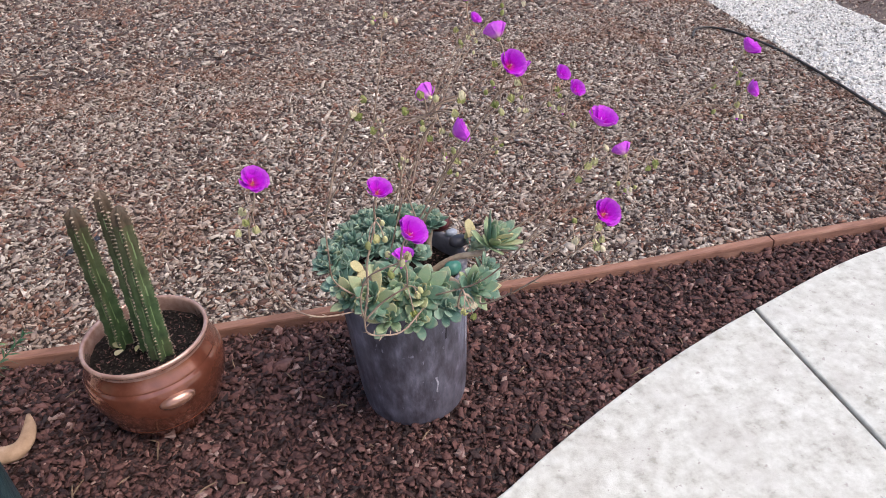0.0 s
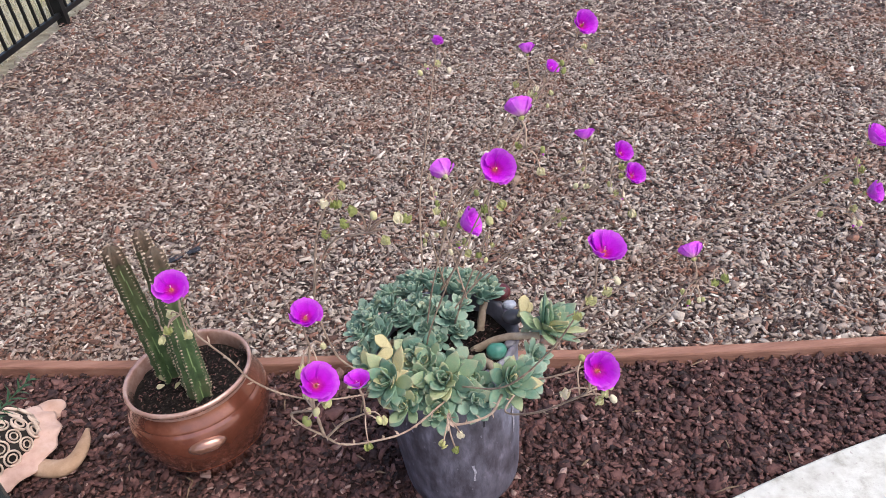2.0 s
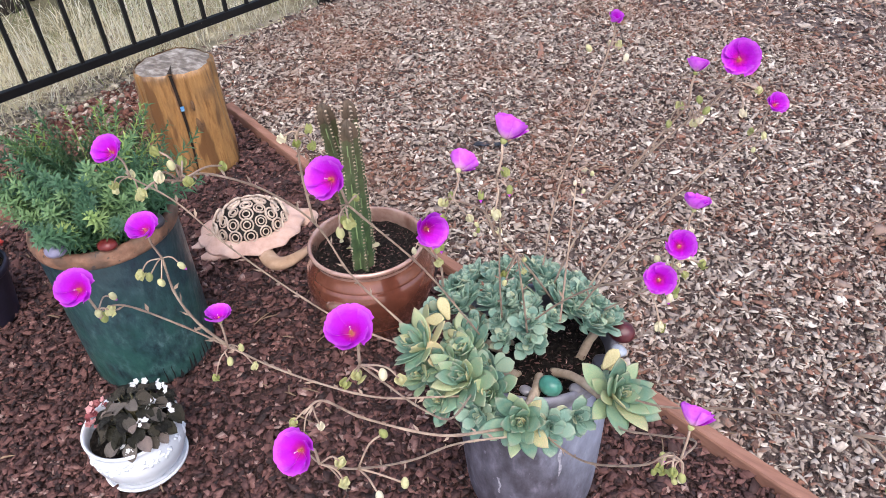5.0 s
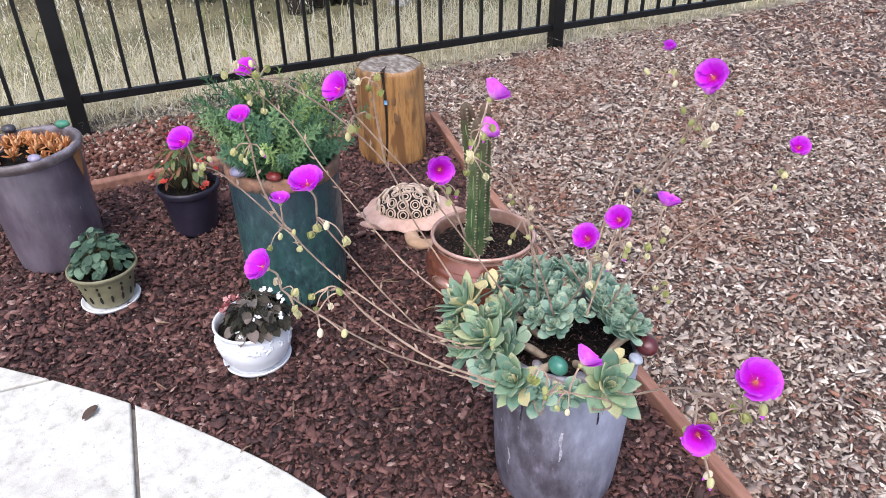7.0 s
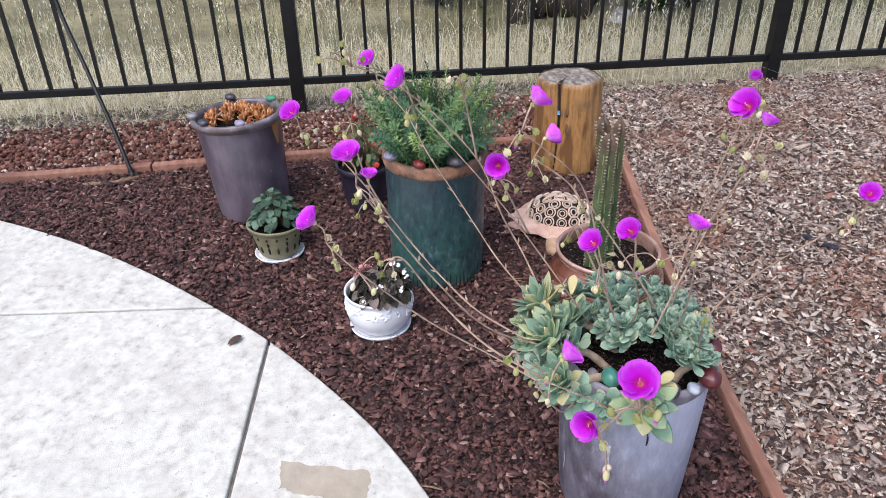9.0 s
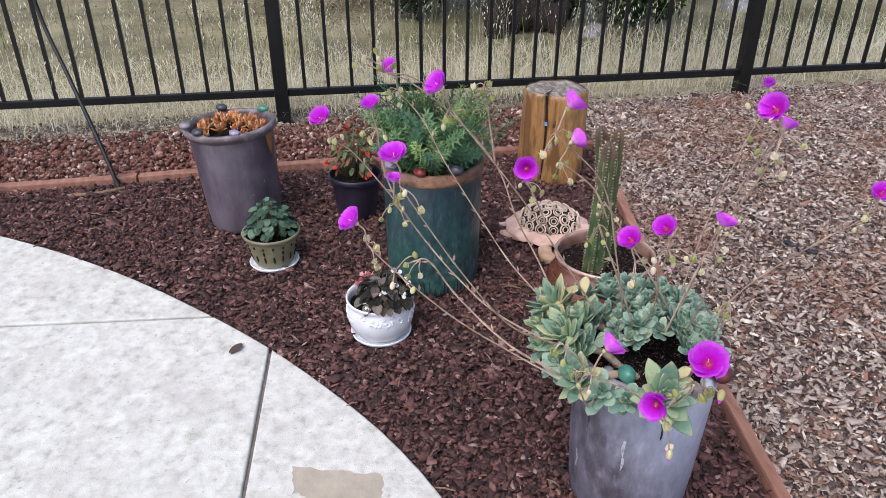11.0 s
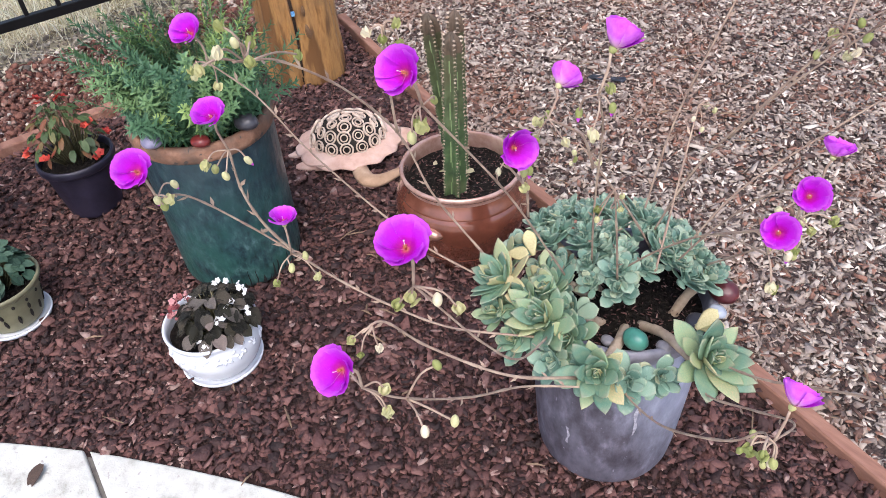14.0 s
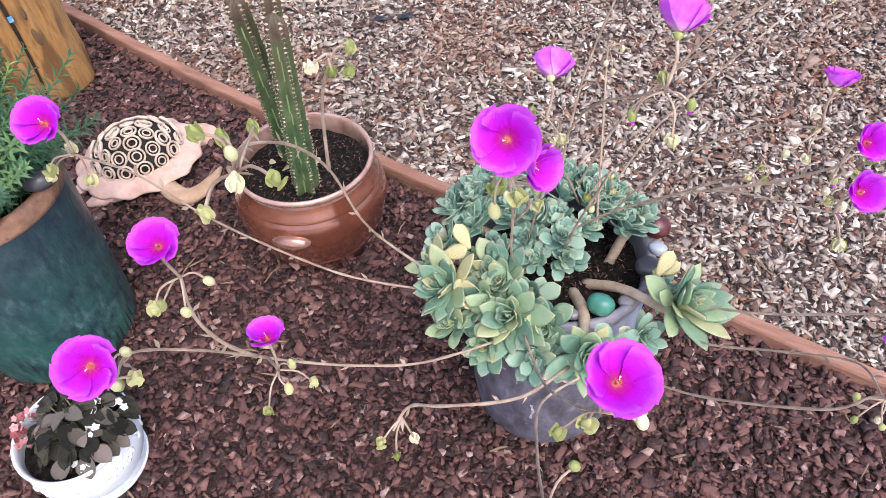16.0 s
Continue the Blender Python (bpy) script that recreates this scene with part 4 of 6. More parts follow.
def fleshy_leaf(mat, width=0.42, thick=0.085, st=8, name="leaf", late=1.75, blunt=0.55):
    """A plump spoon-shaped leaf one unit long, along x."""
    v, f = [], []
    m_ = 8
    for i in range(st + 1):
        t = i / st
        w = width * (0.24 * (1 - t) + 0.97 * math.sin(math.pi * t ** late) ** blunt) if 0 < t < 1 else width * (0.26 if t == 0 else 0.03)
        h = thick * (1 - 0.6 * t)
        for k in range(m_):
            a = 2 * math.pi * k / m_
            yy = 0.5 * w * math.cos(a)
            v.append((t, yy, 0.5 * h * math.sin(a) + 0.9 * yy * yy + 0.10 * t * t))
    for i in range(st):
        for k in range(m_):
            a, b = i * m_ + k, i * m_ + (k + 1) % m_
            f.append((a, b, b + m_, a + m_))
    f += [tuple(range(m_))[::-1], tuple(range(st * m_, (st + 1) * m_))]
    return mesh_of(name, v, f, mat, True)


leaf_big = fleshy_leaf(M["succulent"], 0.52, 0.1)
M["pale_succulent"] = surface("sun_bleached_leaf", [(0.0, S(96, 132, 112)), (0.4, S(122, 154, 128)), (0.7, S(148, 171, 133)), (0.88, S(174, 182, 136)), (1.0, S(206, 188, 142))],
                                30, 0.55, 0.12, 90, pick="object", patches=(S(182, 180, 140), 5, 0.54, 0.76, 0.3), through_light=0.1, side=(S(192, 160, 132), (1, 0, 0), 0.86, 1.2, 0.55))
leaf_slim = fleshy_leaf(M["pale_succulent"], 0.5, 0.1, 9, late=1.5, blunt=0.7)
leaf_long = fleshy_leaf(M["pale_succulent"], 0.4, 0.1, 10, late=1.25, blunt=0.85)
pr = random.Random(21)
purslane = empty("rock_purslane", pose(0.094, -0.034, gz(0.094, -0.034) + 0.372), "grey-green succulent with long stems and magenta flowers", "succulent plant")
PO = Vector((0.094, -0.034, gz(0.094, -0.034) + 0.372))


def loc(p):
    return Vector(p) - PO


def rosette(p, axis, dia, count, slim=False, droop=0.0):
    fr = facing(loc(p), axis, pr.uniform(0, 6))
    v, f = lathe(soften([(0.0, -0.02), (0.008, -0.02), (0.007, -0.004), (0.004, 0.006), (0.0005, 0.01)]), 10)
    ob = put("rosette", mesh_of("rosette", v, f, M["succulent"], True), purslane, fr)
    me = leaf_long if slim and dia > 0.112 else leaf_slim if slim else leaf_big
    for k in range(count):
        t = k / (count - 1)
        phi = k * 2.39996 + pr.uniform(-0.3, 0.3)
        elev = 82 - (50 if me is leaf_long else 66) * t ** 1.05 - droop * max(0, t - 0.75) * 150 + pr.uniform(-13, 13)
        ln = dia * 0.5 * (0.36 + 0.64 * min(1.0, t * 1.25)) * pr.uniform(0.72, 1.15)
        mm = Matrix.Rotation(phi, 4, "Z") @ Matrix.Rotation(-radians(elev), 4, "Y") @ Matrix.Translation((0.003, 0, 0)) @ Matrix.Rotation(radians(pr.uniform(-22, 22)), 4, "X") @ Matrix.Scale(ln, 4)
        mm = Matrix.Translation((0, 0, 0.006 - 0.018 * t)) @ mm
        put("leaf", me, ob, mm)
    return ob


def out(p, up=0.8, o=0.6):
    d = Vector((p[0] - 0.094, p[1] + 0.034, 0))
    d = d.normalized() * o if d.length > 0.01 else Vector((0, 0, 0))
    return (d.x, d.y, up)


FRONT = [((-0.02, -0.202, 0.486), 0.13, 46), ((0.076, -0.208, 0.47), 0.145, 42), ((0.19, -0.226, 0.456), 0.13, 36), ((0.29, -0.109, 0.468), 0.155, 42), ((0.122, -0.242, 0.44), 0.085, 24), ((0.055, -0.25, 0.44), 0.095, 26), ((0.0, -0.235, 0.45), 0.095, 26),
         ((0.03, -0.15, 0.478), 0.1, 28), ((0.262, -0.075, 0.445), 0.075, 18), ((-0.055, -0.16, 0.47), 0.095, 26), ((0.25, -0.16, 0.44), 0.085, 20), ((0.155, -0.235, 0.432), 0.085, 20),
         ((0.03, -0.2, 0.474), 0.11, 30), ((0.12, -0.205, 0.462), 0.105, 26), ((0.05, -0.165, 0.49), 0.1, 26), ((0.225, -0.2, 0.446), 0.09, 20), ((0.09, -0.165, 0.462), 0.09, 24), ((-0.06, -0.11, 0.476), 0.085, 24)]
for p, d, c in FRONT:
    rosette(p, out(p, 0.75, 0.65), d, c, d > 0.09, droop=0.4)
BACK = [(-0.068, -0.062, 0.49), (-0.04, -0.035, 0.5), (0.0, -0.018, 0.51), (0.034, 0.028, 0.51), (0.09, -0.004, 0.52), (0.108, -0.07, 0.5), (0.112, 0.046, 0.512), (0.16, -0.002, 0.505),
        (0.182, 0.04, 0.495), (0.052, -0.03, 0.52), (0.145, 0.062, 0.495), (0.205, 0.028, 0.475), (0.02, 0.06, 0.49), (0.075, 0.07, 0.498), (0.06, -0.085, 0.49), (0.135, -0.04, 0.5), (0.02, -0.1, 0.475), (0.0, -0.13, 0.47), (0.045, -0.15, 0.465), (0.08, -0.105, 0.478), (0.118, -0.085, 0.474), (0.02, -0.12, 0.48), (0.16, 0.02, 0.5), (0.2, 0.055, 0.47),
        (-0.02, 0.02, 0.495), (0.05, 0.005, 0.522), (0.125, 0.012, 0.518), (0.07, -0.05, 0.51), (-0.075, -0.03, 0.475), (-0.03, -0.075, 0.485), (0.03, -0.06, 0.5), (0.15, 0.03, 0.508),
        (0.0, 0.035, 0.505), (0.06, 0.045, 0.515), (0.135, 0.0, 0.512), (0.02, -0.045, 0.51), (0.085, 0.03, 0.522), (-0.02, -0.05, 0.5), (0.16, 0.045, 0.502), (0.095, -0.04, 0.508), (-0.05, -0.005, 0.49), (0.05, 0.065, 0.502), (-0.05, 0.03, 0.47), (0.11, 0.085, 0.48), (0.04, 0.09, 0.475), (0.185, 0.0, 0.485)]
for p in BACK:
    rosette(p, out(p, 0.9, 0.5), pr.uniform(0.058, 0.082), 28, False)
# bare woody trunks from the soil to the rosettes
for (a, b, r) in (((0.13, -0.065, 0.39), (0.18, -0.2, 0.442), 0.0088), ((0.145, -0.05, 0.395), (0.275, -0.105, 0.444), 0.0078), ((0.1, -0.08, 0.385), (0.09, -0.19, 0.45), 0.008), ((0.06, -0.05, 0.385), (-0.02, -0.15, 0.45), 0.008),
                  ((0.17, -0.0, 0.385), (0.2, 0.035, 0.46), 0.008),
                  ((0.06, -0.03, 0.385), (-0.05, -0.05, 0.46), 0.008)):
    a, b = Vector(a), Vector(b)
    mid = (a + b) / 2 + Vector((pr.uniform(-0.01, 0.01), pr.uniform(-0.01, 0.01), 0.012))
    v, f = tube([loc(q) for q in spline([a - Vector((0, 0, 0.01)), mid, b], 5)], [r * (1.1 - 0.02 * i) * (1 + 0.06 * math.sin(i * 2.3)) for i in range(11)], 9)
    put("trunk", mesh_of("trunk", v, f, M["trunk"], True), purslane)
for k in range(10):
    a = pr.uniform(0, 6.28)
    q = (0.094 + 0.135 * math.cos(a), -0.034 + 0.135 * math.sin(a), 0.44)
    if k < 4:
        q = [(-0.045, -0.165, 0.505), (0.25, -0.075, 0.475), (0.243, -0.065, 0.468), (-0.01, -0.14, 0.505)][k]
        ob = put("withered_leaf", leaf_big, purslane, facing(loc(q), (pr.uniform(-0.1, 0.5), -0.8, 0.9), (0.5, 1.1, 0.2, 2.0)[k]) @ Matrix.Scale(0.042, 4), "yellowing fleshy leaf")
        me = leaf_big.copy()
        me.materials.clear()
        if "old_leaf" not in M:
            M["old_leaf"] = surface("yellow_old_leaf", [(0.3, S(190, 176, 124)), (0.6, S(214, 202, 152)), (0.8, S(190, 158, 118))], 20, 0.6, 0.15, 80, through_light=0.15)
        me.materials.append(M["old_leaf"])
        ob.data = me


def petal_mesh():
    v, f = [], []
    nu, nv = 9, 14
    for i in range(nu + 1):
        t = i / nu
        half = radians(54) * (0.6 + 0.4 * min(1, t * 1.8))
        for j in range(nv + 1):
            s = j / nv * 2 - 1
            a = s * half
            r = 0.52 * t ** 0.92 * (1 - 0.07 * abs(s) ** 3 * t + (0.018 * math.sin(17 * s) + 0.016 * math.sin(31 * s + 1)) * t ** 4)
            z = 0.43 * t ** 1.6 - 0.02 * t * (1 - s * s) + 0.014 * s * t + (0.016 * math.sin(6 * s + 1) + 0.008 * math.sin(14 * s)) * t ** 3
            v.append((r * math.cos(a), r * math.sin(a), z))
    for i in range(nu):
        for j in range(nv):
            a = i * (nv + 1) + j
            f.append((a, a + 1, a + nv + 2, a + nv + 1))
    inner = len(f)
    n_in = len(v)
    v += [(x * 1.02, y * 1.02, z - 0.012) for x, y, z in v]
    f += [tuple(q + n_in for q in face)[::-1] for face in f[:inner]]
    me = mesh_of("petal", v, f, M["petal"], True)
    me.materials.append(M["petal_out"])
    for p in me.polygons:
        p.material_index = 0 if p.index < inner else 1
    return me


def petal_colour():
    """Vivid magenta that turns rosy in the throat."""
    m = M["petal"]
    nt = m.node_tree
    n, l = nt.nodes, nt.links
    tc = n.new("ShaderNodeTexCoord")
    sp_ = n.new("ShaderNodeVectorMath")
    sp_.operation = "LENGTH"
    l.new(tc.outputs["Object"], sp_.inputs[0])
    nz = n.new("ShaderNodeTexNoise")
    nz.inputs["Scale"].default_value, nz.inputs["Detail"].default_value = 7, 3
    ad = n.new("ShaderNodeMath")
    ad.operation = "MULTIPLY_ADD"
    ad.inputs[1].default_value = 0.16
    l.new(nz.outputs["Fac"], ad.inputs[0])
    l.new(sp_.outputs["Value"], ad.inputs[2])
    rp = ramp(nt, [(0.1, S(222, 150, 120)), (0.17, S(196, 52, 140)), (0.26, S(196, 18, 180)), (0.36, S(212, 30, 222)), (0.54, S(220, 58, 233)), (0.7, S(236, 118, 243))])
    l.new(ad.outputs[0], rp.inputs[0])
    l.new(rp.outputs[0], n["Principled BSDF"].inputs["Base Color"])
    for nd in n:
        if nd.type == "BSDF_TRANSLUCENT":
            l.new(rp.outputs[0], nd.inputs["Color"])


petal_colour()
PETAL = petal_mesh()
sets = []
for k in range(46):
    a, r = k * 2.4, 0.055 * math.sqrt(k / 46)
    tip = Vector((r * math.cos(a), r * math.sin(a), 0.17 + 0.03 * math.sin(k)))
    sets.append(tube([(0.3 * tip.x, 0.3 * tip.y, 0.02), tip], [0.004, 0.003], 3))
    sets.append(moved(lathe([(0.0, -0.012), (0.013, 0), (0.0, 0.012)], 5), Matrix.Translation(tip)))
STAMEN = mesh_of("stamen_cluster", *join(*sets), M["stamen"], True)
STIGMA = mesh_of("stigma", *join(tube([(0, 0, 0.05), (0.02, 0.01, 0.2), (0.045, 0.02, 0.27)], [0.007, 0.006, 0.008], 5), moved(lathe([(0.0, -0.015), (0.017, 0), (0.0, 0.015)], 7), Matrix.Translation((0.047, 0.02, 0.28)))), M["stigma"], True)
CALYX = mesh_of("flower", *lathe(soften([(0.0, -0.16), (0.06, -0.14), (0.1, -0.07), (0.1, -0.03), (0.05, -0.012), (0.0, -0.015)]), 10), M["bud"], True)
BUD = mesh_of("bud", *lathe(soften([(0.0, -0.5), (0.26, -0.36), (0.36, 0.0), (0.26, 0.36), (0.06, 0.52), (0.0, 0.53)]), 10), M["bud"], True)


def sepal(z0, lift):
    """A broad hollow bract, half a unit wide."""
    v_, f_ = [], []
    for i in range(6):
        t = i / 5
        for j in range(6):
            s = j / 5 * 2 - 1
            w = 0.4 * math.sin(math.pi * (0.1 + 0.82 * t)) ** 0.7
            v_.append((0.08 + 0.42 * t * lift + 0.1 * s * s * (1 - lift) * -1, w * s, z0 + (0.95 - 0.35 * lift) * t + 0.1 * lift * t * (1 - t) - 0.1 * s * s))
    for i in range(5):
        for j in range(5):
            a_ = i * 6 + j
            f_.append((a_, a_ + 1, a_ + 7, a_ + 6))
    return v_, f_


PODS = []
for lift_ in (0.4, 0.7, 1.0):
    me = mesh_of("seed_pod", *join(lathe(soften([(0.0, -0.42), (0.2, -0.34), (0.25, -0.1), (0.16, 0.2), (0.03, 0.42), (0.0, 0.43)]), 8), sepal(-0.42, lift_), moved(sepal(-0.42, lift_ * 0.8), Matrix.Rotation(2.5, 4, "Z")), moved(sepal(-0.42, lift_ * 0.7), Matrix.Rotation(4.5, 4, "Z"))), M["bud"], True)
    PODS.append(me)
me = mesh_of("bud", *lathe(soften([(0.0, -0.5), (0.24, -0.38), (0.33, -0.05), (0.26, 0.3), (0.12, 0.55), (0.05, 0.72), (0.0, 0.74)]), 10), M["bud"], True)
me.materials.append(M["petal"])
for p in me.polygons:
    if p.center.z > 0.38:
        p.material_index = 1
TIPPED = me


def stem(points, r0=0.0018, r1=0.001, bracts=True):
    c = spline(points, 7)
    rad = [r0 + (r1 - r0) * i / (len(c) - 1) for i in range(len(c))]
    rad = [q * (1 + 0.28 * (i % 5 == 0)) for i, q in enumerate(rad)]
    sets = [tube([loc(q) for q in c], rad, 6)]
    if bracts:
        for i in range(3, len(c) - 2, 3):
            d = (c[i + 1] - c[i]).normalized()
            s = d.cross(Vector((pr.uniform(-1, 1), pr.uniform(-1, 1), pr.uniform(-1, 1)))).normalized()
            q = loc(c[i])
            sets.append(([q, q + d * 0.008 + s * 0.003, q + d * 0.013 + s * 0.009, q + d * 0.004 + s * 0.006], [(0, 1, 2), (0, 2, 3)]))
    v, f = join(*sets)
    return put("flower_stem", mesh_of("flower_stem", v, f, M["stem"], True), purslane)


def bud(p, size=0.013, pod=False, drop=None):
    tipped = not pod and pr.random() < 0.35
    n_ = (pr.uniform(-0.5, 0.5), pr.uniform(-0.5, 0.5), -1 if tipped else 1)
    put("seed_pod" if pod else "bud", PODS[pr.randrange(3)] if pod else TIPPED if tipped else BUD, purslane, facing(loc(p), n_, pr.uniform(0, 6)) @ Matrix.Scale(size * (1.0 if pod else 0.88), 4))


def twig(a, b, r=0.0011):
    a, b = Vector(a), Vector(b)
    mid = (a + b) / 2 + Vector((pr.uniform(-0.004, 0.004), pr.uniform(-0.004, 0.004), 0.006))
    v, f = tube([loc(q) for q in spline([a, mid, b], 3)], [r] * 7, 5)
    put("twig", mesh_of("twig", v, f, M["stem"], True), purslane)


def flower(p, n_, dia=0.052, closed=0.0, pods=4):
    p = Vector(p) - Vector(n_).normalized() * dia * 0.2
    fr = facing(loc(p), n_, pr.uniform(0, 6))
    ob = put("flower", CALYX, purslane, fr @ Matrix.Scale(dia, 4))
    for k in range(5):
        mm = Matrix.Rotation(2 * math.pi * k / 5, 4, "Z") @ Matrix.Translation((0, 0, 0.004 * (k % 2))) @ Matrix.Rotation(-radians(closed * 42 + pr.uniform(-4, 4)), 4, "Y") @ Matrix.Rotation(radians(7), 4, "X")
        put("petal", PETAL, ob, mm)
    put("stamen_cluster", STAMEN, ob, Matrix.Diagonal((0.7, 0.7, 0.85, 1)))
    put("stigma", STIGMA, ob)
    d = Vector(n_).normalized()
    foot = Vector(p) - d * dia * 0.16
    base = foot - Vector((0, 0, 0.024)) - d * 0.016
    twig(base, foot, 0.0014)
    for k in range(pods):
        q = base + Vector((pr.uniform(-0.028, 0.028), pr.uniform(-0.028, 0.028), pr.uniform(-0.034, 0.002)))
        twig(base, q, 0.0009)
        bud(q, pr.uniform(0.011, 0.015), pr.random() < 0.55)
    return base


FL = {"A": ((-0.059, -0.654, 0.924), (0.28, -0.3, 0.5)), "B": ((-0.069, -0.564, 0.938), (0.15, -0.25, 0.6)), "C": ((-0.211, -0.504, 0.961), (0.15, -0.35, 0.5)),
      "D": ((0.155, -0.495, 1.034), (0.15, -0.55, 0.45)), "E": ((0.246, -0.58, 0.966), (0.2, -0.24, 0.72)), "F": ((-0.037, -0.532, 0.804), (0.0, 0.05, 1.0)), "G": ((0.22, -0.641, 0.86), (0.1, -0.5, 0.5)),
      "H": ((0.133, -0.34, 0.875), (0.7, -0.3, 0.3)), "I": ((0.222, -0.308, 1.011), (0.0, 0.55, 0.5)), "J": ((0.118, -0.25, 0.911), (-0.1, 0.6, 0.2)), "N": ((0.365, -0.119, 0.865), (0.0, 0.3, 0.8)),
      "O": ((0.388, -0.228, 0.881), (0.28, -0.45, 0.52)), "P": ((0.388, -0.279, 0.87), (0.26, -0.48, 0.54)), "Q": ((0.697, -0.356, 0.908), (0.34, -0.34, 0.68)), "R": ((0.68, -0.394, 0.847), (0.4, -0.45, 0.25)),
      "S": ((0.463, -0.33, 0.751), (0.0, 0.6, 0.5)), "L": ((0.375, -0.086, 1.036), (0.25, -0.6, 0.45)), "K": ((0.16, 0.065, 0.994), (0.3, -0.3, 0.7)), "M": ((0.377, 0.131, 0.89), (0.4, -0.4, 0.6)), "T": ((0.303, 0.0, 0.979), (0.0, 0.35, 0.8))}
SIZE = {"D": 0.054, "E": 0.056, "A": 0.054, "G": 0.054, "C": 0.052, "Q": 0.054, "L": 0.056, "F": 0.044, "H": 0.062, "K": 0.036, "R": 0.046, "T": 0.042, "M": 0.042, "N": 0.046, "O": 0.048, "P": 0.048, "S": 0.054, "J": 0.054, "B": 0.048, "I": 0.056}
SHUT = {"H": 0.25, "K": 0.65, "R": 0.22, "S": 0.2, "J": 0.18, "O": 0.15, "I": 0.2, "T": 0.35}
FOOT = {k: flower(p, n_, SIZE[k] * 0.7, 0.1 + 0.85 * SHUT.get(k, 0.0)) for k, (p, n_) in FL.items()}
stem([(0.079, -0.24, 0.46), (0.003, -0.336, 0.5), (-0.05, -0.402, 0.56), (-0.089, -0.452, 0.62), (-0.1, -0.497, 0.69), (-0.11, -0.543, 0.76), (-0.106, -0.599, 0.838), FOOT["A"]])
stem([(-0.1, -0.497, 0.69), (-0.095, -0.529, 0.76), (-0.093, -0.545, 0.82), FOOT["B"]], 0.002, 0.0012)
stem([(-0.097, -0.49, 0.68), (-0.07, -0.51, 0.72), FOOT["F"]], 0.0016, 0.0012, False)
stem([(-0.03, -0.19, 0.46), (-0.069, -0.216, 0.48), (-0.138, -0.262, 0.53), (-0.186, -0.305, 0.6), (-0.21, -0.351, 0.68), (-0.214, -0.396, 0.76), (-0.23, -0.433, 0.84), FOOT["C"]])
stem([(-0.02, -0.18, 0.46), (-0.087, -0.218, 0.56), (-0.099, -0.267, 0.66), (-0.095, -0.314, 0.78), (-0.059, -0.407, 0.9), (-0.028, -0.493, 0.98), (0.0, -0.54, 1.01), (0.03, -0.57, 1.03)])
stem([(-0.093, -0.32, 0.79), (-0.066, -0.345, 0.9), (-0.033, -0.366, 0.97)], 0.002, 0.0012)
for p in ((0.05, -0.565, 1.035), (0.043, -0.587, 1.05), (0.02, -0.56, 1.04), (-0.012, -0.53, 1.02), (0.028, -0.6, 1.035), (0.0, -0.56, 1.05), (-0.04, -0.47, 0.975)):
    twig((0.01, -0.55, 1.015), p)
    bud(p, 0.0125, pr.random() < 0.5)
for p in ((-0.033, -0.37, 0.955), (-0.02, -0.36, 0.975), (-0.045, -0.38, 0.965), (-0.03, -0.35, 0.945)):
    twig((-0.035, -0.364, 0.965), p)
    bud(p, 0.014, True)
stem([(0.2, -0.245, 0.45), (0.16, -0.348, 0.513), (0.185, -0.47, 0.63), (0.217, -0.579, 0.762), FOOT["G"]])
for p in ((0.254, -0.59, 0.759), (0.229, -0.549, 0.793), (0.26, -0.56, 0.75)):
    twig((0.217, -0.579, 0.762), p)
    bud(p, 0.014)
stem([(0.1, -0.23, 0.47), (0.16, -0.36, 0.58), (0.21, -0.47, 0.74), FOOT["E"]])
stem([(0.17, -0.25, 0.45), (0.134, -0.355, 0.52), (0.076, -0.437, 0.6), (0.064, -0.49, 0.68), (0.059, -0.519, 0.68)], 0.0024, 0.0013)
for p in ((0.05, -0.53, 0.67), (0.065, -0.53, 0.655), (0.075, -0.51, 0.66)):
    twig((0.062, -0.505, 0.682), p)
    bud(p, 0.013, True)
stem([(0.29, -0.12, 0.45), (0.328, -0.172, 0.48), (0.401, -0.216, 0.56), (0.457, -0.274, 0.65), FOOT["S"]])
stem([(0.2, -0.2, 0.44), (0.247, -0.228, 0.45), (0.327, -0.281, 0.52), (0.423, -0.355, 0.67), (0.452, -0.361, 0.72), (0.47, -0.4, 0.765)])
for p in ((0.472, -0.415, 0.765), (0.48, -0.405, 0.75), (0.46, -0.41, 0.755)):
    twig((0.468, -0.4, 0.77), p)
    bud(p, 0.013, pr.random() < 0.5)
stem([(0.28, -0.09, 0.45), (0.38, -0.15, 0.54), (0.5, -0.22, 0.68), (0.6, -0.3, 0.79), FOOT["R"]])
stem([(0.6, -0.3, 0.79), (0.65, -0.33, 0.84), FOOT["Q"]], 0.002, 0.0013)
stem([(0.05, -0.12, 0.47), (0.07, -0.2, 0.6), (0.11, -0.33, 0.8), FOOT["D"]])
stem([(0.09, -0.27, 0.72), (0.12, -0.31, 0.8), FOOT["H"]], 0.0018, 0.0012)
stem([(0.06, -0.08, 0.49), (0.09, -0.13, 0.65), (0.14, -0.2, 0.83), FOOT["I"]])
stem([(0.11, -0.17, 0.75), (0.12, -0.21, 0.82), FOOT["J"]], 0.0018, 0.0012)
stem([(0.11, -0.06, 0.5), (0.18, -0.09, 0.6), (0.28, -0.16, 0.73), FOOT["P"]])
stem([(0.28, -0.16, 0.73), (0.34, -0.19, 0.79), FOOT["O"]], 0.0018, 0.0012)
stem([(0.16, 0.0, 0.5), (0.22, -0.02, 0.62), (0.3, -0.07, 0.75), FOOT["N"]])
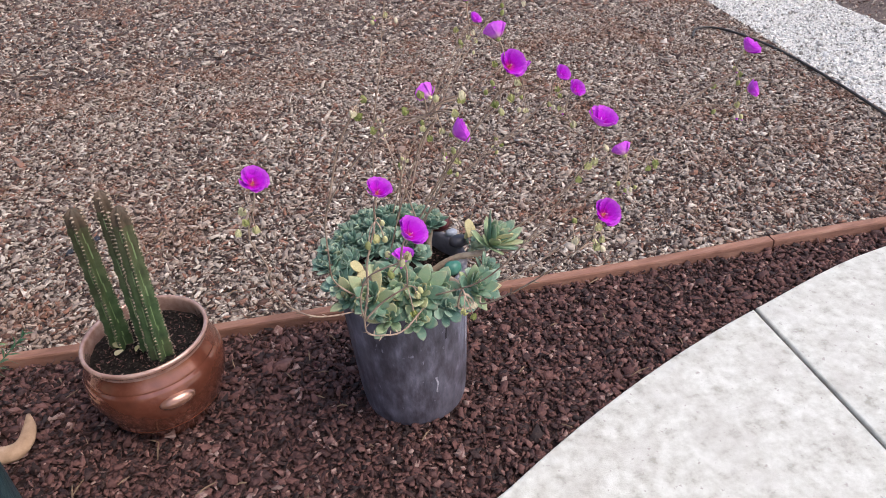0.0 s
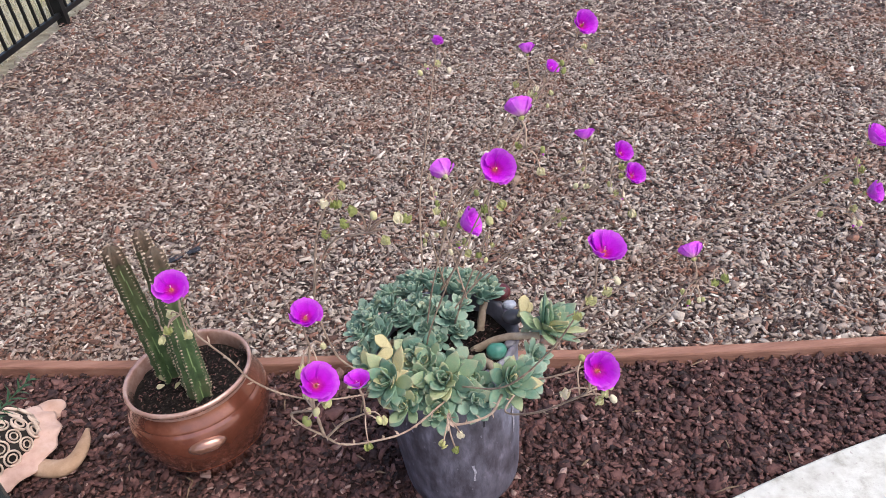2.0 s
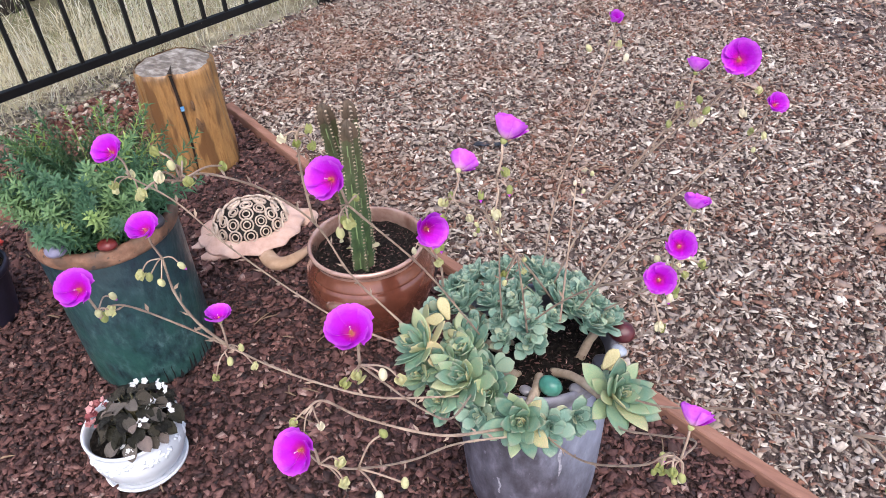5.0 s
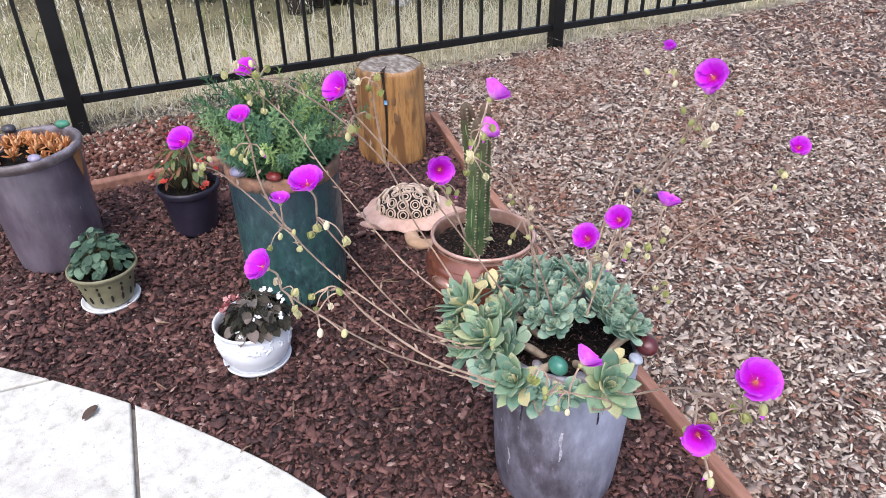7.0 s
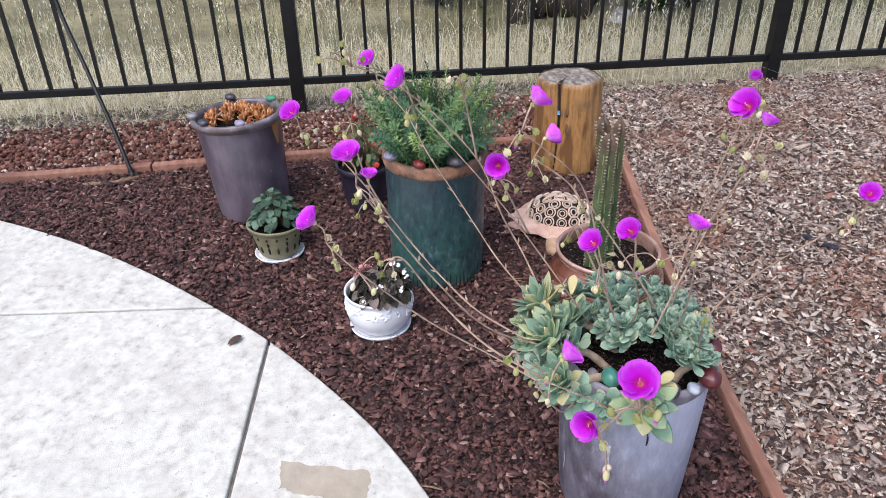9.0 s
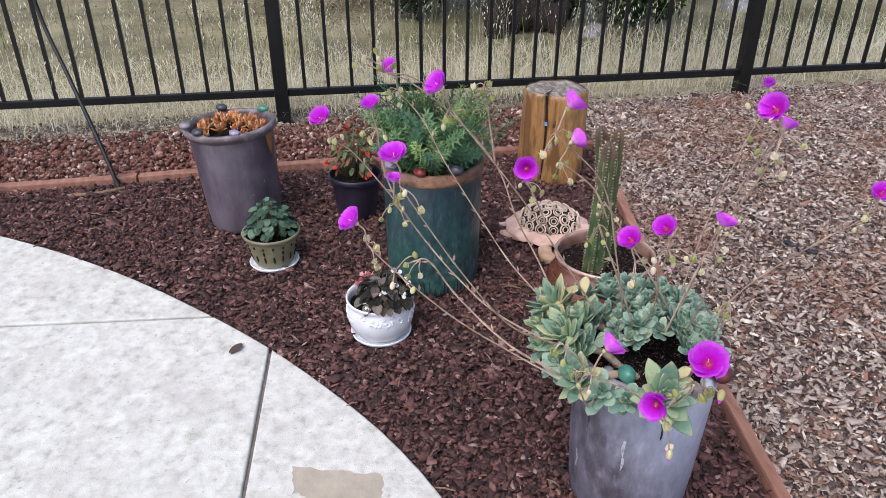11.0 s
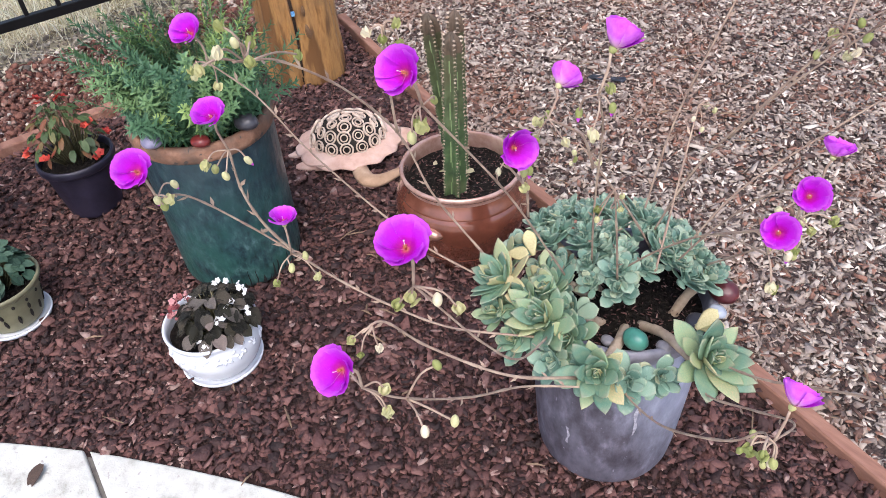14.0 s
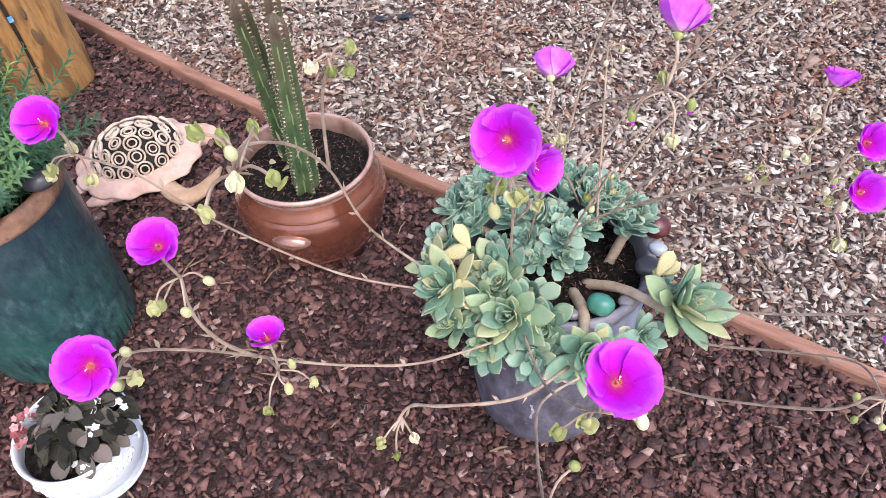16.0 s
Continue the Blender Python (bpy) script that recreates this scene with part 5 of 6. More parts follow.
stem([(0.1, 0.02, 0.51), (0.16, 0.01, 0.68), (0.26, -0.03, 0.85), FOOT["L"]])
stem([(0.2, 0.0, 0.75), (0.26, 0.0, 0.86), FOOT["T"]], 0.0018, 0.0012)
stem([(0.07, 0.03, 0.5), (0.09, 0.05, 0.7), (0.13, 0.06, 0.86), FOOT["K"]])
stem([(0.15, 0.05, 0.5), (0.2, 0.08, 0.62), (0.29, 0.11, 0.75), FOOT["M"]])
# smaller bare flower stalks among the tall stems
for k in range(4):
    a0 = (pr.uniform(0.0, 0.2), pr.uniform(-0.12, 0.05), 0.5)
    b0 = (a0[0] + pr.uniform(-0.06, 0.2), a0[1] + pr.uniform(-0.2, 0.12), pr.uniform(0.66, 0.86))
    mid = ((a0[0] * 0.6 + b0[0] * 0.4), (a0[1] * 0.6 + b0[1] * 0.4), (a0[2] + b0[2]) / 2 - 0.02)
    stem([a0, mid, b0], 0.002, 0.0012)
    for j in range(4):
        q = (b0[0] + pr.uniform(-0.025, 0.025), b0[1] + pr.uniform(-0.025, 0.025), b0[2] - pr.uniform(0.0, 0.05))
        twig(b0, q, 0.0009)
        bud(q, pr.uniform(0.01, 0.014), pr.random() < 0.5)

# ---- columnar spurge in the copper pot ----
M["cactus"] = surface("ribbed_green_stem", [(0.3, S(48, 64, 40)), (0.5, S(68, 90, 54)), (0.7, S(98, 116, 78))], 24, 0.55, 0.3, 120, patches=(S(92, 74, 58), 11, 0.54, 0.7, 0.5), side=(S(84, 70, 52), (0, 0, 1), 0.2, 0.42, 0.6))
M["spine"] = surface("brown_spines", [(0.3, S(150, 126, 106)), (0.7, S(212, 194, 172))], 60, 0.7, 0)
M["pale_stripe"] = surface("pale_stem_stripe", [(0.3, S(104, 126, 78)), (0.7, S(144, 160, 114))], 40, 0.6, 0.2, 120)
M["column_tip"] = surface("reddish_column_tip", [(0.3, S(66, 58, 44)), (0.7, S(104, 84, 68))], 40, 0.7, 0.4, 120)
M["small_leaf"] = surface("yellow_green_leaflet", [(0.3, S(176, 170, 126)), (0.7, S(214, 204, 168))], 40, 0.6, 0.1, 100, pick="object", through_light=0.2)
cz = gz(-0.495, 0.157) + 0.214
cactus = empty("columnar_spurge", pose(-0.495, 0.157, cz), "three ribbed green columns with brown spines", "succulent plant")
CO = Vector((-0.495, 0.157, cz))
for base, top, r in (((-0.551, 0.192, cz), (-0.53, 0.12, 0.676), 0.0225), ((-0.487, 0.14, cz), (-0.472, 0.142, 0.69), 0.0195), ((-0.466, 0.106, cz), (-0.445, 0.105, 0.665), 0.0225)):
    base, top = Vector(base) - CO, Vector(top) - CO
    v, f = [], []
    sp = []
    st, ribs = 30, 5
    n_ = ribs * 8
    d = (top - base).normalized()
    s = d.orthogonal().normalized()
    u = d.cross(s)
    ln = (top - base).length
    for i in range(st + 1):
        t = i / st
        rr = r * (1 - 0.3 * t) * (1 if t < 0.94 else math.sqrt(max(0.02, 1 - ((t - 0.94) / 0.062) ** 2)))
        c = base + d * (ln * t - 0.015 * (1 - t))
        for k in range(n_):
            a = 2 * math.pi * k / n_
            q = rr * (1 + 0.3 * (abs(math.cos(a * ribs / 2)) ** 1.8 * 2 - 1) + (0.12 * math.sin(i * 2.1 + k) if k % 8 == 0 else 0))
            v.append(c + (s * math.cos(a) + u * math.sin(a)) * q)
    for i in range(st):
        for k in range(n_):
            a, b = i * n_ + k, i * n_ + (k + 1) % n_
            f.append((a, b, b + n_, a + n_))
    f.append(tuple(range(st * n_, (st + 1) * n_)))
    me = mesh_of("column", v, f, M["cactus"], True)
    me.materials.append(M["pale_stripe"])
    me.materials.append(M["column_tip"])
    for p in me.polygons:
        if p.index < st * n_ and (p.index % n_) % 8 == 3 + (p.index // n_ // 4) % 2 and (p.index // n_) % 7 < 5:
            p.material_index = 1
        if st * n_ > p.index >= (st - 3) * n_ or p.index >= st * n_:
            p.material_index = 2
    col = put("column", me, cactus)
    for i in range(1, 44):
        t = i / 44
        for k in range(ribs):
            a = 2 * math.pi * k / ribs
            o = s * math.cos(a) + u * math.sin(a)
            q = base + d * ln * t + o * r * 1.22 * (1 - 0.3 * t)
            for sgn in (-1, 0, 1):
                w = (o * 0.9 + d * pr.uniform(-0.7, 0.7) + o.cross(d) * 0.8 * sgn).normalized() * pr.uniform(0.004, 0.008)
                sp.append(([q, q + w, q + d * 0.003 + o * 0.001], [(0, 1, 2)]))
            sp.append(moved(lathe([(0.0, -0.0024), (0.0036, 0.0), (0.0, 0.003)], 5), Matrix.Translation(q - o * 0.001)))
    tagged(put("spine_fringe", mesh_of("spine_fringe", *join(*sp), M["spine"]), col), kind="stuff")
for k in range(9):
    a = k * 0.75
    q = Vector((-0.508 + 0.045 * math.cos(a), 0.152 + 0.045 * math.sin(a), cz + pr.uniform(0.012, 0.05))) - CO
    me = fleshy_leaf(M["small_leaf"], 0.4, 0.06) if k == 0 else me
    put("leaflet", me, cactus, facing(q, (pr.uniform(-1, 1), pr.uniform(-1, 1), 0.8), a) @ Matrix.Scale(0.028, 4))

# ---- needle-leaved shrub in the green pot ----
M["needle"] = surface("needle_leaf", [(0.0, S(56, 90, 64)), (0.45, S(84, 120, 84)), (0.8, S(120, 150, 98)), (1.0, S(164, 186, 104))], 12, 0.55, 0.1, 80, pick="object", through_light=0.2)
shrub = empty("shrub", pose(-0.89, -0.263, gz(-0.89, -0.263) + 0.39), "bushy green needle-leaved shrub in a tall pot", "shrub")
M["twig"] = surface("green_brown_twig", [(0.3, S(86, 86, 56)), (0.7, S(122, 110, 78))], 40, 0.7, 0.2, 120)
SHOOTS = []
for variant in range(5):
    rg = random.Random(40 + variant)
    ln = 0.2 + 0.03 * variant
    curve = spline([(0, 0, 0), (0.08 * ln, 0, 0.5 * ln), (0.24 * ln + 0.008 * variant, 0.02, 0.95 * ln)], 9)
    sets = [tube(curve, [0.0022 - 0.00007 * i for i in range(len(curve))], 5)]
    tot = 62
    for k in range(tot):
        t = 0.18 + 0.82 * k / (tot - 1)
        x = t * (len(curve) - 1)
        i = min(int(x), len(curve) - 2)
        p = curve[i].lerp(curve[i + 1], x - i)
        d = (curve[i + 1] - curve[i]).normalized()
        a = k * 2.4
        s = d.orthogonal().normalized()
        o = (s * math.cos(a) + d.cross(s) * math.sin(a))
        tilt_ = 0.34 + 1.1 * max(0, (t - 0.75)) * 2
        w = (o + d * tilt_).normalized()
        L = (0.03 + 0.009 * rg.random()) * (1 - 0.45 * max(0, t - 0.8) / 0.2)
        sd = w.cross(d).normalized() * 0.0031
        n2 = sd.cross(w).normalized() * 0.0012
        sets.append(([p - sd * 0.5, p + w * L * 0.5 - sd + n2, p + w * L - n2 * 2, p + w * L * 0.5 + sd + n2, p + sd * 0.5], [(0, 1, 3, 4), (1, 2, 3)]))
    SHOOTS.append(mesh_of("shoot", *join(*sets), M["needle"]))
rg = random.Random(9)
for k in range(230):
    a = rg.uniform(0, 6.28)
    r = 0.11 * math.sqrt(rg.random())
    lean = rg.uniform(-10, 30) * (0.4 + r / 0.11 * 0.6)
    put("shoot", SHOOTS[k % 5], shrub, Matrix.Translation((r * math.cos(a), r * math.sin(a), -0.005)) @ Matrix.Rotation(a + rg.uniform(-0.6, 0.6), 4, "Z") @ Matrix.Rotation(radians(lean), 4, "Y") @ Matrix.Rotation(rg.uniform(-0.5, 0.5), 4, "Z") @ Matrix.Scale(rg.uniform(0.64, 0.97) * (1.06 - 0.18 * r / 0.11), 4))

# ---- orange stonecrop in the plum-grey pot ----
M["orange_leaf"] = surface("orange_succulent_leaf", [(0.0, S(140, 80, 44)), (0.4, S(184, 118, 66)), (0.75, S(214, 156, 100)), (1.0, S(228, 190, 146))], 20, 0.5, 0.1, 90, pick="object", through_light=0.15)
stonecrop = empty("stonecrop", pose(-1.44, -0.882, gz(-1.44, -0.882) + 0.352), "low orange succulent filling a tall pot", "succulent plant")
fing = fleshy_leaf(M["orange_leaf"], 0.3, 0.2, name="leaf")
sprig = mesh_of("sprig", *lathe(soften([(0.0, -0.3), (0.07, -0.28), (0.06, 0.05), (0.03, 0.15), (0.0, 0.16)]), 7), M["orange_leaf"], True)
for k in range(37):
    a, r = rg.uniform(0, 6.28), 0.112 * math.sqrt(rg.random())
    ob = put("sprig", sprig, stonecrop, facing((r * math.cos(a), r * math.sin(a), 0.006 + 0.022 * (1 - r / 0.118)), (rg.uniform(-0.5, 0.5), rg.uniform(-0.5, 0.5), 1), a) @ Matrix.Scale(rg.uniform(0.045, 0.065), 4))
    for j in range(8):
        put("leaf", fing, ob, Matrix.Rotation(j * 2.4, 4, "Z") @ Matrix.Rotation(-radians(82 - 8 * j), 4, "Y") @ Matrix.Scale(0.62, 4))


# ---- broad-leaved small plants ----
def broad_leaf(mat, ratio=0.8, fold=0.25, name="leaf", notch=True):
    v, f = [], []
    nu, nv = 6, 6
    for i in range(nu + 1):
        t = i / nu
        w = ratio * math.sin(math.pi * (0.06 + 0.94 * t)) ** 0.7
        for j in range(nv + 1):
            s = j / nv * 2 - 1
            back = -0.16 * abs(s) * (1 - t) if notch else 0
            v.append((t + back, 0.5 * w * s, fold * (0.5 * w * s) ** 2 - 0.22 * t * t + 0.02 * math.sin(6 * t + 4 * s)))
    for i in range(nu):
        for j in range(nv):
            a = i * (nv + 1) + j
            f.append((a, a + 1, a + nv + 2, a + nv + 1))
    return mesh_of(name, v, f, mat, True)


M["geranium_leaf"] = surface("soft_green_leaf", [(0.0, S(40, 62, 48)), (0.5, S(66, 94, 74)), (1.0, S(104, 130, 106))], 30, 0.65, 0.3, 80, pick="object", through_light=0.2)
M["dark_leaf"] = surface("bronze_wilted_leaf", [(0.0, S(30, 28, 24)), (0.4, S(56, 54, 43)), (0.7, S(82, 74, 62)), (0.88, S(116, 108, 100)), (1.0, S(150, 132, 124))], 60, 0.26, 0.8, 50, pick="object", through_light=0.08)
M["begonia_leaf"] = surface("mixed_green_leaf", [(0.0, S(46, 64, 34)), (0.5, S(76, 96, 52)), (0.8, S(104, 108, 62)), (0.93, S(124, 82, 58)), (1.0, S(140, 60, 46))], 30, 0.5, 0.2, 70, pick="object", through_light=0.2)
M["red_bloom"] = surface("scarlet_bloom", [(0.0, S(140, 34, 26)), (0.6, S(184, 56, 42)), (1.0, S(208, 90, 66))], 50, 0.6, 0.2, 90, pick="object", through_light=0.2)
M["white_bloom"] = surface("white_bloom", [(0.2, S(228, 224, 220)), (0.8, S(250, 248, 246))], 50, 0.6, 0.2, 90, through_light=0.2)
M["pink_bloom"] = surface("faded_pink_bloom", [(0.0, S(116, 50, 54)), (0.5, S(164, 88, 90)), (1.0, S(214, 160, 156))], 40, 0.7, 0.3, 90, pick="object", through_light=0.2)


def bloom_mesh(mat, name="blossom"):
    sets = []
    for k in range(5):
        a = k * 1.2566
        sets.append(moved(([(0, 0, 0), (0.3, -0.22, 0.1), (0.52, 0, 0.16), (0.3, 0.22, 0.1)], [(0, 1, 2, 3)]), Matrix.Rotation(a, 4, "Z")))
    sets.append(lathe([(0.0, -0.02), (0.1, 0.03), (0.05, 0.12), (0.0, 0.13)], 6))
    return mesh_of(name, *join(*sets), mat, True)


def potted(name, x, y, z, r, mat, count, size, height, label, category, ratio, blooms=(), seed=1, spreadk=1.0, name_leaf="leaf", fold=0.25):
    th = empty(name, pose(x, y, z), label, category)
    q = random.Random(seed)
    lf = broad_leaf(mat, ratio, fold)
    for k in range(count):
        a = k * 2.4 + q.uniform(-0.3, 0.3)
        t = math.sqrt((k + 0.5) / count)
        rad = r * t * spreadk
        h = height * (1 - 0.75 * t * t) * q.uniform(0.8, 1.15) + 0.012
        tip = Vector((rad * math.cos(a), rad * math.sin(a), h))
        s = size * q.uniform(0.75, 1.2)
        fr = Matrix.Translation(tip) @ Matrix.Rotation(a + q.uniform(-0.5, 0.5), 4, "Z") @ Matrix.Rotation(radians(-12 + 45 * t + q.uniform(-18, 18)), 4, "Y") @ Matrix.Rotation(q.uniform(-0.35, 0.35), 4, "X") @ Matrix.Scale(s, 4)
        ob = put(name_leaf, lf, th, fr)
        v, f = tube([(0.35 * tip.x, 0.35 * tip.y, -0.006), (0.75 * tip.x, 0.75 * tip.y, h * 0.6), tip], [0.0016, 0.0014, 0.0012], 4)
        put("leaf_stalk", mesh_of("leaf_stalk", v, f, M["twig"], True), th)
    for mat2, cnt, bs, spots in blooms:
        bl = bloom_mesh(mat2)
        for k in range(cnt):
            px, py, ph = spots[k % len(spots)]
            put("blossom", bl, th, facing((px + q.uniform(-0.012, 0.012), py + q.uniform(-0.012, 0.012), ph + q.uniform(-0.01, 0.01)), (q.uniform(-0.6, 0.9), q.uniform(-0.9, 0.5), 0.8), q.uniform(0, 6)) @ Matrix.Scale(bs * q.uniform(0.8, 1.2), 4))
    return th


potted("foliage_plant", -1.096, -0.781, gz(-1.096, -0.781) + 0.108, 0.085, M["geranium_leaf"], 150, 0.025, 0.105, "soft round-leaved green plant in an olive pot", "plant", 0.95, (), 2, 0.9)
potted("begonia", -0.606, -0.474, gz(-0.622, -0.487) + 0.108, 0.078, M["dark_leaf"], 92, 0.029, 0.085, "dark wilting begonia with white and pink blossoms", "plant", 0.95,
       ((M["white_bloom"], 34, 0.013, [(0.03, 0.02, 0.085), (-0.02, 0.04, 0.09), (0.05, -0.02, 0.07), (0.02, 0.07, 0.09), (0.06, 0.05, 0.06), (0.06, -0.06, 0.035)]),
        (M["pink_bloom"], 34, 0.014, [(-0.074, -0.054, 0.06), (-0.09, -0.03, 0.055), (-0.064, -0.075, 0.045), (-0.084, -0.055, 0.04)])), 3, fold=1.1)
potted("bedding_plant", -1.366, -0.452, gz(-1.366, -0.452) + 0.155, 0.085, M["begonia_leaf"], 110, 0.027, 0.17, "straggly green plant with scarlet blossoms in a black pot", "plant", 0.6,
       ((M["red_bloom"], 22, 0.023, [(-0.03, -0.03, 0.18), (0.06, -0.07, 0.07), (0.03, 0.09, 0.06), (0.0, 0.03, 0.17), (0.09, 0.03, 0.04), (-0.02, -0.1, 0.06), (0.05, 0.05, 0.11)]),), 4, 1.0)

# ---- small things on the ground ----
M["dry_leaf"] = surface("dry_brown_leaf", [(0.3, S(52, 40, 34)), (0.7, S(92, 72, 60))], 40, 0.8, 0.4, 90)
M["hose"] = surface("black_rubber", [(0.4, S(44, 40, 38)), (0.6, S(70, 64, 60))], 30, 0.5, 0.1, 200)
M["fabric"] = surface("weed_fabric", [(0.4, S(30, 32, 38)), (0.6, S(52, 54, 62))], 60, 0.7, 0.3, 200)
M["twig_dry"] = surface("dry_twig", [(0.3, S(96, 76, 60)), (0.7, S(146, 122, 98))], 60, 0.85, 0.2, 150)
leaf = broad_leaf(M["dry_leaf"], 0.55, 0.9, "dead_leaf", False)
for x, y, s, tz, lab in ((-0.636, -0.895, 0.05, -60, "curled dark dead leaf on the concrete"), (-0.86, -1.035, 0.022, 80, "tiny dark dead leaf on the concrete")):
    tagged(put("dead_leaf", leaf, None, pose(x, y, slab_z(x) + 0.012, 0, 6, tz) @ Matrix.Scale(s, 4)), lab, "dead leaf")
hx = spline([(2.4, 1.82, 0), (2.52, 1.93, 0), (2.64, 1.86, 0), (2.68, 1.5, 0), (2.6, 1.0, 0), (2.5, 0.6, 0), (2.42, 0.2, 0)], 10)
v, f = tube([(p.x, p.y, gz(p.x, p.y) + 0.024) for p in hx], [0.0062] * len(hx), 8)
tagged(put("garden_hose", mesh_of("garden_hose", v, f, M["hose"], True)), "black rubber hose beside the gravel path", "hose")
rg = random.Random(31)
for x, y, s in ((-0.73, 1.0, 0.034), (-0.665, 1.035, 0.032)):
    vs = []
    for k in range(10):
        a = 2 * math.pi * k / 10
        r = s * rg.uniform(0.6, 1.1)
        vs.append((r * math.cos(a), r * 0.6 * math.sin(a), rg.uniform(0.0, 0.008)))
    n_ = len(vs)
    vs += [(a, b, c - 0.002) for a, b, c in vs]
    fs = [tuple(range(n_)), tuple(range(n_, 2 * n_))[::-1]] + [(k, n_ + k, n_ + (k + 1) % n_, (k + 1) % n_) for k in range(n_)]
    tagged(put("fabric_scrap", mesh_of("fabric_scrap", vs, fs, M["fabric"]), None, pose(x, y, gz(x, y) + 0.017, 0, 0, 40)), "scrap of black weed fabric showing through the chips", "fabric scrap")
# leaning rod with its foot
rod = empty("garden_rod", pose(-1.8, -1.37, gz(-1.8, -1.37)), "thin dark metal rod leaning on the fence", "garden rod")
RO = Vector((-1.8, -1.37, gz(-1.8, -1.37)))
v, f = tube([Vector(p) - RO for p in spline([(-1.8, -1.37, 0.06), (-1.95, -1.44, 0.24), (-2.15, -1.54, 0.46), (-2.37, -1.65, 0.72), (-2.42, -1.68, 1.2)], 8)], [0.009] * 33, 8)
put("shaft", mesh_of("shaft", v, f, M["black_metal"], True), rod)
v, f = tube([Vector(p) - RO for p in ((-1.79, -1.35, 0.095), (-1.78, -1.45, 0.087), (-1.79, -1.57, 0.085))], [0.008] * 3, 8)
put("foot", mesh_of("foot", v, f, M["twig_dry"], True), rod)
v, f = tube([Vector(p) - RO for p in ((-1.805, -1.372, 0.07), (-1.83, -1.385, 0.115))], [0.014, 0.012], 8)
put("ferrule", mesh_of("ferrule", v, f, M["black_metal"], True), rod)
# stray twigs and splinters in the bark and chips
sets = []
for k in range(520):
    bed = k < 70
    for _ in range(40):
        x, y = (rg.uniform(-1.7, 1.2), rg.uniform(-1.6, 0.4)) if bed else (rg.uniform(-2.2, 2.4), rg.uniform(0.3, 3.0))
        if in_bed(x, y) if bed else in_yard(x, y):
            break
    else:
        continue
    a, L = rg.uniform(0, 6.28), rg.uniform(0.02, 0.06) if bed else rg.uniform(0.02, 0.075)
    p = Vector((x, y, gz(x, y) + 0.021))
    d = Vector((math.cos(a), math.sin(a), rg.uniform(-0.1, 0.12)))
    sets.append(tube([p, p + d * L * 0.5 + Vector((0, 0, rg.uniform(0, 0.006))), p + d * L], [0.0014, rg.uniform(0.0015, 0.003), 0.001], 4))
tagged(put("splinters", mesh_of("splinters", *join(*sets), M["twig_dry"])), "pale splinters and dry twigs strewn over the mulch", "splinters", kind="stuff")

# ---- dry grass past the fence ----
M["straw"] = surface("dry_grass", [(0.0, S(184, 174, 138)), (0.3, S(222, 213, 180)), (0.6, S(240, 233, 208)), (0.92, S(250, 247, 234)), (1.0, S(178, 184, 132))], 3, 0.8, 0, pick="island", through_light=0.4)
M["oat"] = surface("oat_heads", [(0.0, S(224, 216, 188)), (1.0, S(246, 242, 226))], 5, 0.8, 0, pick="island", through_light=0.3)
M["green_blade"] = surface("green_grass", [(0.0, S(66, 88, 44)), (0.5, S(98, 120, 62)), (1.0, S(140, 150, 88))], 3, 0.7, 0, pick="island", through_light=0.25)


def blades(name, pts, mat, h0, h1, lean, width, seed, label):
    r = np.random.RandomState(seed)
    n = len(pts)
    h = r.uniform(h0, h1, n)
    a = r.uniform(0, 2 * math.pi, n)
    ln = np.abs(r.normal(0, lean, n)) * h
    w = width * r.uniform(0.6, 1.4, n)
    dx, dy = np.cos(a), np.sin(a)
    sa = r.uniform(0, 2 * math.pi, n)
    sx, sy = np.cos(sa) * w, np.sin(sa) * w
    base = np.stack([pts[:, 0], pts[:, 1], np.array([gz(x, y) for x, y in pts]) - 0.01], 1)

    def at(t, k):
        q = base.copy()
        q[:, 0] += dx * ln * t ** 2 + k * sx
        q[:, 1] += dy * ln * t ** 2 + k * sy
        q[:, 2] += h * t * np.maximum(0.15, 1 - 0.35 * (ln / h) * t)
        return q

    V = np.stack([at(0, -1), at(0, 1), at(0.4, -0.9), at(0.4, 0.9), at(0.75, -0.6), at(0.75, 0.6), at(1.0, 0)], 1).reshape(-1, 3)
    tm = [(0, 1, 3, 2), (2, 3, 5, 4), (4, 5, 6)]
    F = [tuple(i + 7 * k for i in t) for k in range(n) for t in tm]
    return tagged(put(name, mesh_of(name, V.tolist(), F, mat)), label, "grass", kind="stuff"), at(1.0, 0), (dx, dy)


def wild(x, y):
    return x < fence_x(y) - R.uniform(0.0, 0.16)


M["olive_blade"] = surface("olive_dry_grass", [(0.0, S(110, 106, 73)), (0.4, S(144, 137, 100)), (0.8, S(178, 169, 130)), (1.0, S(208, 200, 164))], 3, 0.85, 0, pick="island", through_light=0.2)
M["bank"] = surface("olive_bank", [(0.3, S(102, 96, 71)), (0.5, S(134, 127, 97)), (0.7, S(166, 157, 123))], 2.2, 0.95, 0.8, 70, bump_dist=0.02)
rows_ = [(0.5, -0.03), (0.85, -0.004), (1.2, 0.012), (30.0, 0.012)]
vs = [(fence_x(y) - d - 0.3 * noise.noise(Vector((y * 1.7, d, 0))), y, gz(-2.7, y) + h) for d, h in rows_ for y in [k * 0.25 - 9 for k in range(80)]]
fs_ = [(j * 80 + k, j * 80 + k + 1, (j + 1) * 80 + k + 1, (j + 1) * 80 + k) for j in range(3) for k in range(79)]
tagged(put("bank_ground", mesh_of("bank_ground", vs, fs_, M["bank"])), "olive-brown grassy bank past the fence", "ground", kind="structure")


def clear(x, y):
    return not (-4.3 < x < -3.45 and 0.7 < y < 2.1)


